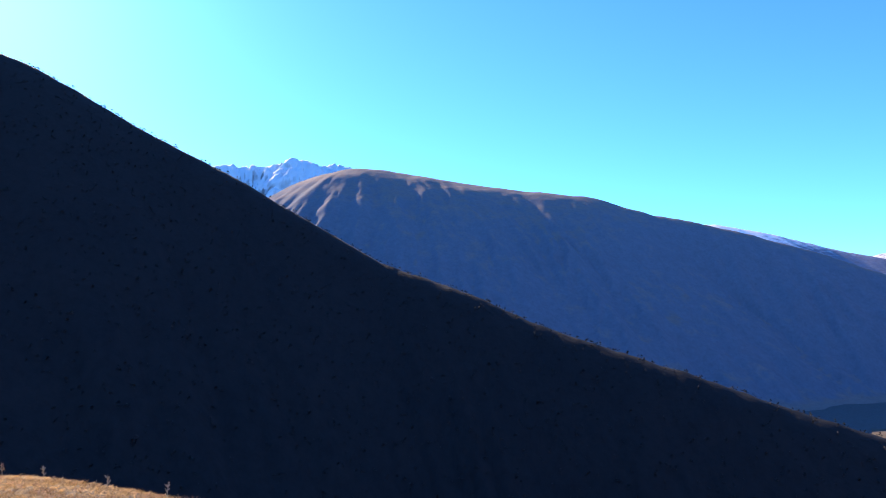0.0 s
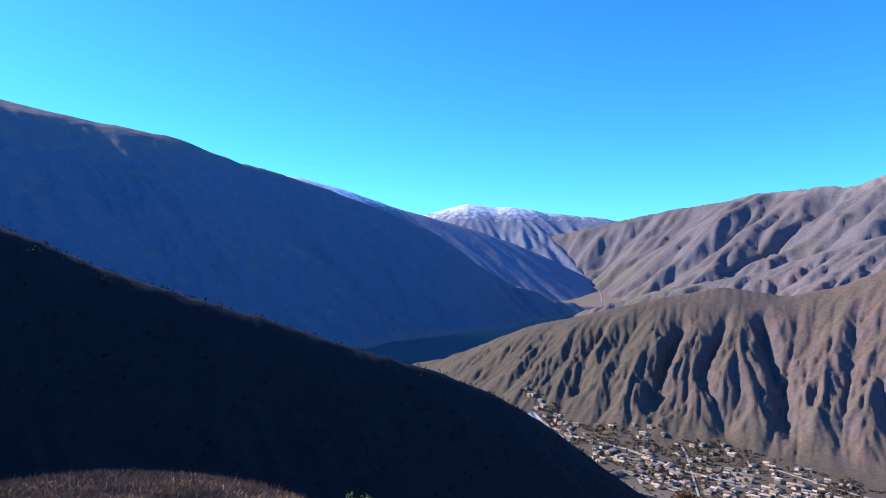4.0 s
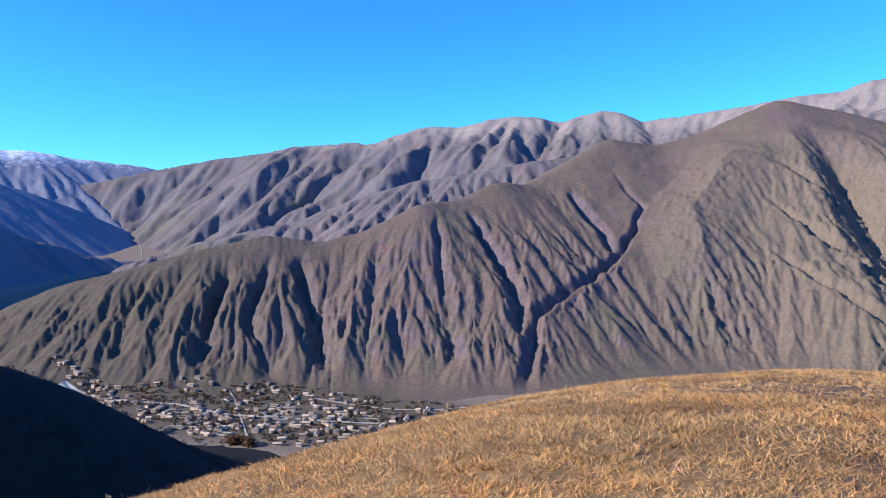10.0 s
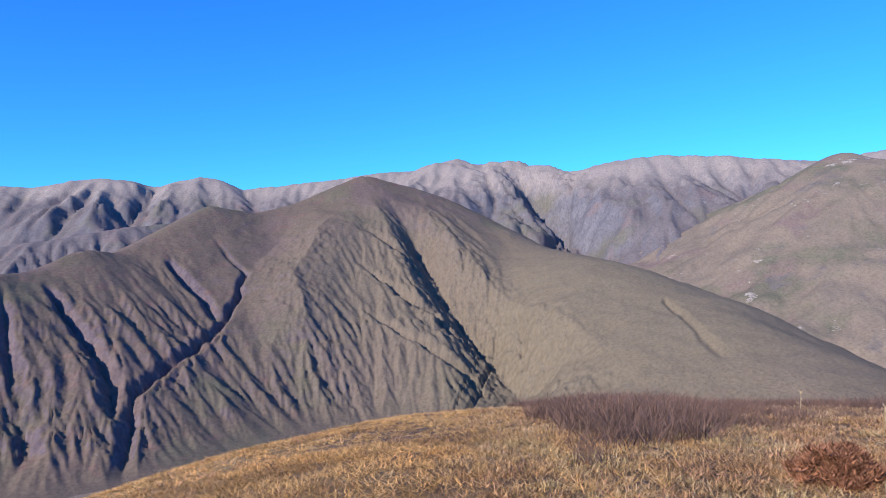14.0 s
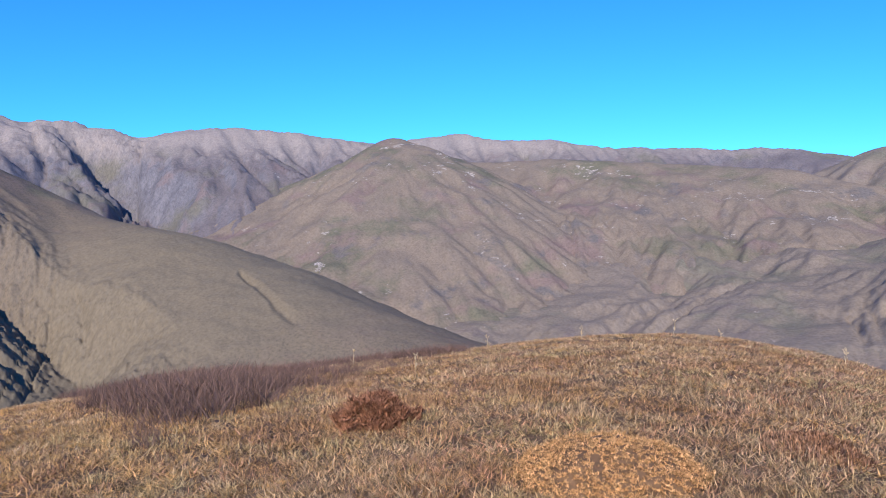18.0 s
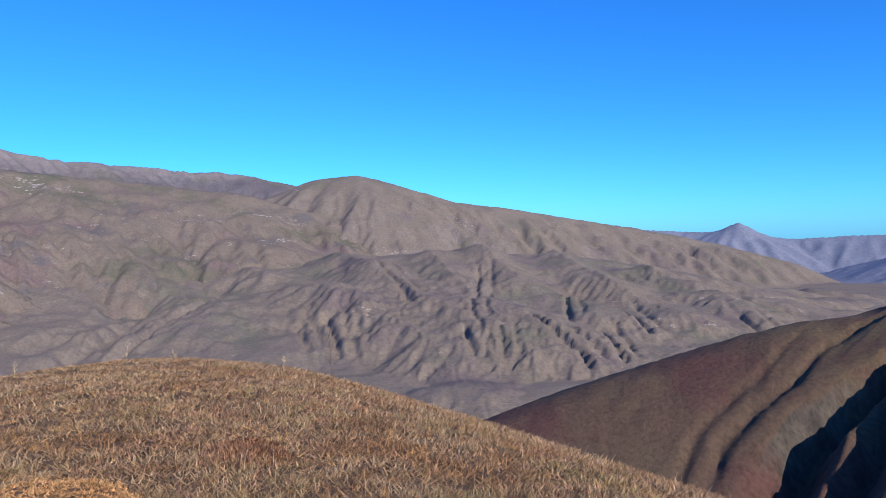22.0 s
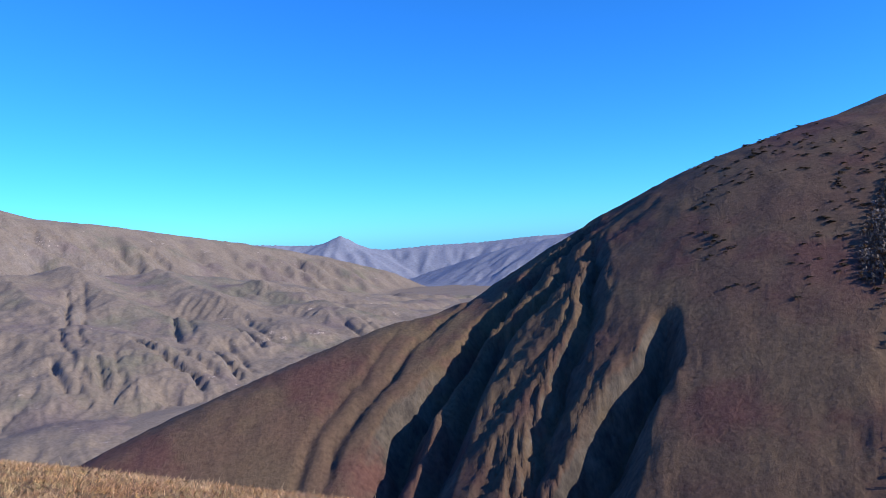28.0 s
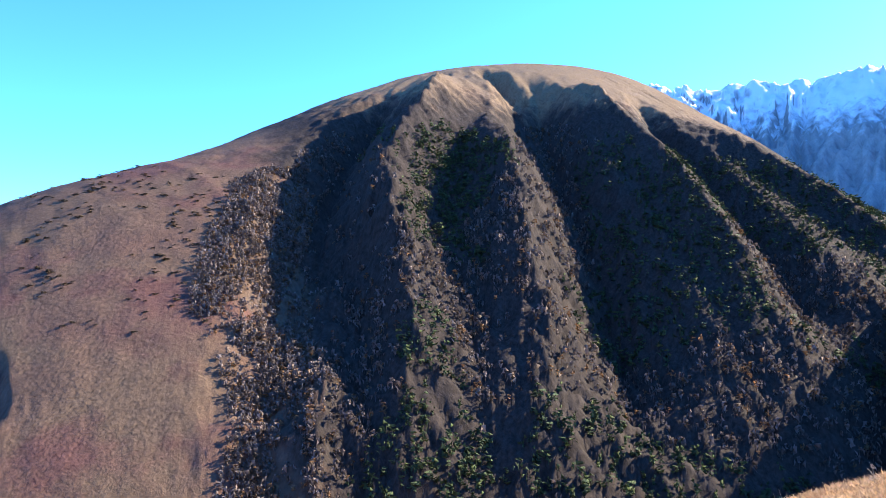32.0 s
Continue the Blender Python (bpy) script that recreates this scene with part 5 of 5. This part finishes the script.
meadow("grass_straw", M_STRAW, "golden dry grass covering the knoll", -62, 300, 2.3, gold_side, 0.044, 1.9, 10, 1, 0.07)
meadow("grass_faded", M_OLIVE, "faded olive-brown grass tufts between the heath", 104, 300, 1.15, None, 0.064, 1.5, 10, 15, 0.08)
meadow("heath_russet", M_RUSSET, "low russet heath twigs on the knoll", -62, 300, 1.0, heath_side, 0.056, 1.8, 10, 29, 0.09)
meadow("heath_twigs", M_MAROON, "dark dry twigs standing in the heath", 100, 300, 0.22, None, 0.075, 1.3, 10, 61, 0.05)
meadow("grass_stalks", M_PALE_STALK, "single tall bleached grass stalks", -62, 300, 0.035, None, 0.15, 2.2, 2, 44, 0.035)


def scrub(name, material, label, b0, b1, r0, r1, per, keep, lo, hi, seed):
    p, r, b = knoll_spots(b0, b1, r0, r1, per, keep)
    sets = []
    # the twigs grow in knee-high clumps, made taller by bearing to fit the camera's view
    clump = np.clip(1.0 + 0.9 * layers(p[:, 0] / 2.2, p[:, 1] / 2.2, seed + 5, 3), 0.5, 1.8) * np.interp(b, [106, 109, 114, 118, 122, 127], [0.6, 1.0, 1.55, 1.5, 1.15, 0.9])
    for i, (q, c) in enumerate(zip(np.array_split(p, 3), np.array_split(clump, 3))):
        v, t = spike_shape(22, 0.035, 1.5, seed + i)
        size = c * rng.uniform(lo, hi, len(q))
        sets.append(scattered(v, t, q, size * 0.75, size))
    v, t = joined(sets)
    return tagged(new(name, tri_mesh(name, v, t, material)), label, "scrub", "", "stuff")


scrub("scrub_maroon", M_MAROON, "dense patch of leafless maroon-brown scrub", 106, 137, 6.5, 26, 60, lambda b, r, x, y: (r > np.interp(b, [106, 109, 112, 120, 127, 137], [17, 10.5, 7.2, 7.8, 9.6, 15]) + 1.3 * layers(x / 1.3, y / 1.3, 91, 3) + 2.2 * rng.uniform(size=b.shape) ** 2), 0.07, 0.26, 101)
meadow("scrub_mound", M_GREYSCRUB, "grey-brown leafless scrub on the mound", -20, 31, 2.2, lambda b, r, x, y: (r > np.interp(b, [-20, -12, 10, 24, 31], [9, 3.5, 3.2, 4.2, 8.5])) & (layers(x / 4, y / 4, 93, 3) > -0.7), 0.085, 1.7, 10, 105, 0.07)


def cushion(b, r, wide, high, material, label, seed, lumps=0.1, tip=(0.014, 0.03), tips=7500):
    """A dense spiny cushion: a lumpy woody body and a coat of short tips that stand out all round."""
    x, y = map(float, plan(b, r))
    base = new("cushion_plant")
    base.matrix_basis = pose(x, y, float(knoll_height(np.array([x]), np.array([y]))[0]) - 0.03, 0, 0, 20 * seed)
    bm = bmesh.new()
    bmesh.ops.create_icosphere(bm, subdivisions=4, radius=1.0)
    for v in bm.verts:
        n = noise.noise(v.co * 2.2 + Vector((seed, 0, 0))) * lumps * 1.6 + noise.noise(v.co * 6 + Vector((0, seed, 0))) * lumps
        v.co = Vector((v.co.x * wide / 2, v.co.y * wide / 2 * 0.85, max(v.co.z, -0.1) * high)) * (1 + n)
    top = [v.co.copy() for v in bm.verts if v.co.z > 0.004]
    part("mound", bm, M_CUSHION_BODY, base, "dark woody body", True)
    r2 = np.random.default_rng(seed)
    tops = np.array(top)
    pts = tops[r2.integers(len(tops), size=tips)] + r2.normal(size=(tips, 3)) * np.array([wide * 0.02, wide * 0.02, 0.01])
    # bare places show the wood
    pts = pts[layers(pts[:, 0] / (wide * 0.16), pts[:, 1] / (wide * 0.16), seed, 3) > -0.5]
    v, t = spike_shape(6, 0.3, 1.4, seed)
    v, t = scattered(v, t, pts, r2.uniform(*tip, len(pts)) * 0.7, r2.uniform(*tip, len(pts)))
    coat = new("spiny_coat", tri_mesh("spiny_coat", v, t, material))
    coat.parent = base
    return tagged(base, label, "cushion plant")


M_CUSHION_BODY = simple_material("woody_cushion_body", (0.2, 0.115, 0.06), (0.1, 0.06, 0.036), 14.0)
cushion(148.0, 5.0, 1.25, 0.26, M_CUSHION, "broad ochre spiny cushion plant in the turf", 3)
cushion(129.6, 6.7, 0.62, 0.25, M_CUSHION_DARK, "rounded rusty-brown cushion shrub in the grass", 4, 0.3, (0.03, 0.07), 2600)
cushion(162.0, 6.1, 0.8, 0.07, M_RUSSET, "flat russet cushion plant among the heath", 6, 0.2, (0.03, 0.06), 2200)


def weed(b, r, high, seed, material=None, label="dry branching weed stalk with seed heads"):
    x, y = map(float, plan(b, r))
    r2 = random.Random(seed)
    base = new("weed")
    base.matrix_basis = pose(x, y, float(knoll_height(np.array([x]), np.array([y]))[0]) - 0.03, 0, 0, r2.uniform(0, 360))

    def stick(bm, a, c, w0, w1):
        d = (c - a).normalized()
        u = d.orthogonal().normalized()
        q = d.cross(u)
        ring = [[bm.verts.new(p + (u * math.cos(k * 2.094) + q * math.sin(k * 2.094)) * w) for k in range(3)] for p, w in ((a, w0), (c, w1))]
        for k in range(3):
            bm.faces.new((ring[0][k], ring[0][(k + 1) % 3], ring[1][(k + 1) % 3], ring[1][k]))
    bm = bmesh.new()
    top = Vector((r2.uniform(-0.12, 0.12) * high, r2.uniform(-0.12, 0.12) * high, high))
    stick(bm, Vector((0, 0, 0)), top * 0.5, 0.007, 0.006)
    stick(bm, top * 0.5, top, 0.006, 0.004)
    part("stem", bm, material or M_PALE_STALK, base)
    for k in range(9):
        f = r2.uniform(0.3, 0.95)
        a = top * f
        e = a + Vector((r2.uniform(-1, 1), r2.uniform(-1, 1), r2.uniform(0.7, 1.5))) * high * 0.16
        bm = bmesh.new()
        stick(bm, a, e, 0.004, 0.003)
        for m in range(5):
            c = a.lerp(e, 0.5 + 0.12 * m)
            bmesh.ops.create_icosphere(bm, subdivisions=1, radius=0.006, matrix=Matrix.Translation(c + Vector((r2.uniform(-1, 1), r2.uniform(-1, 1), r2.uniform(-1, 1))) * 0.012))
        part("branch", bm, material or M_PALE_STALK, base)
    return tagged(base, label, "weed", "dry weeds on the knoll")


weed(168.8, 14.5, 0.95, 2, M_MAROON, "dark dry branching weed standing on the knoll's edge")
for k, (b, r, h) in enumerate([(139.0, 15.0, 0.34), (146.5, 17.5, 0.36), (153.5, 18, 0.42), (157, 17, 0.3), (165, 14, 0.3), (133, 11, 0.3),
                               (36.1, 8.6, 0.22), (44, 8.2, 0.2), (-29, 16, 0.3), (-25, 13.5, 0.28), (-21, 12, 0.3), (-31.5, 17.5, 0.34), (291, 9.5, 0.26), (292.5, 9.0, 0.24), (128, 14, 0.34), (70, 10.5, 0.2)]):
    weed(b, r, h, 20 + k)


def bush(b, r, size, material, label, seed, sink=0.1):
    x, y = map(float, plan(b, r))
    base = new("bush")
    base.matrix_basis = pose(x, y, float(knoll_height(np.array([x]), np.array([y]))[0]) - sink)
    v, t = trunk_shape(0.5, 0.03)
    st = new("stem", tri_mesh("stem", v * size, t, M_BARK))
    st.parent = base
    v, t = crown_shape("broad", 900, seed)
    v = v * np.array([1.25, 1.25, 0.95]) * size
    c = np.repeat(v.reshape(-1, 4, 3).mean(1), 4, axis=0)
    lf = new("foliage", tri_mesh("foliage", c + (v - c) * 0.4, t, material))
    lf.parent = base
    return tagged(base, label, "bush")


M_JUNIPER = leaf_material("green_bush", (0.07, 0.11, 0.04), (0.1, 0.13, 0.05), 0.4, 0.2, 3.0)
bush(26.6, 13.5, 0.85, M_JUNIPER, "green bush standing behind the scrub mound", 5, 0.0)
bush(37.4, 11.5, 0.85, M_GREYSCRUB, "grey leafless bush below the grass edge", 6, 0.3)
bush(39.2, 12.0, 0.75, M_GREYSCRUB, "grey leafless bush below the grass edge", 7, 0.3)
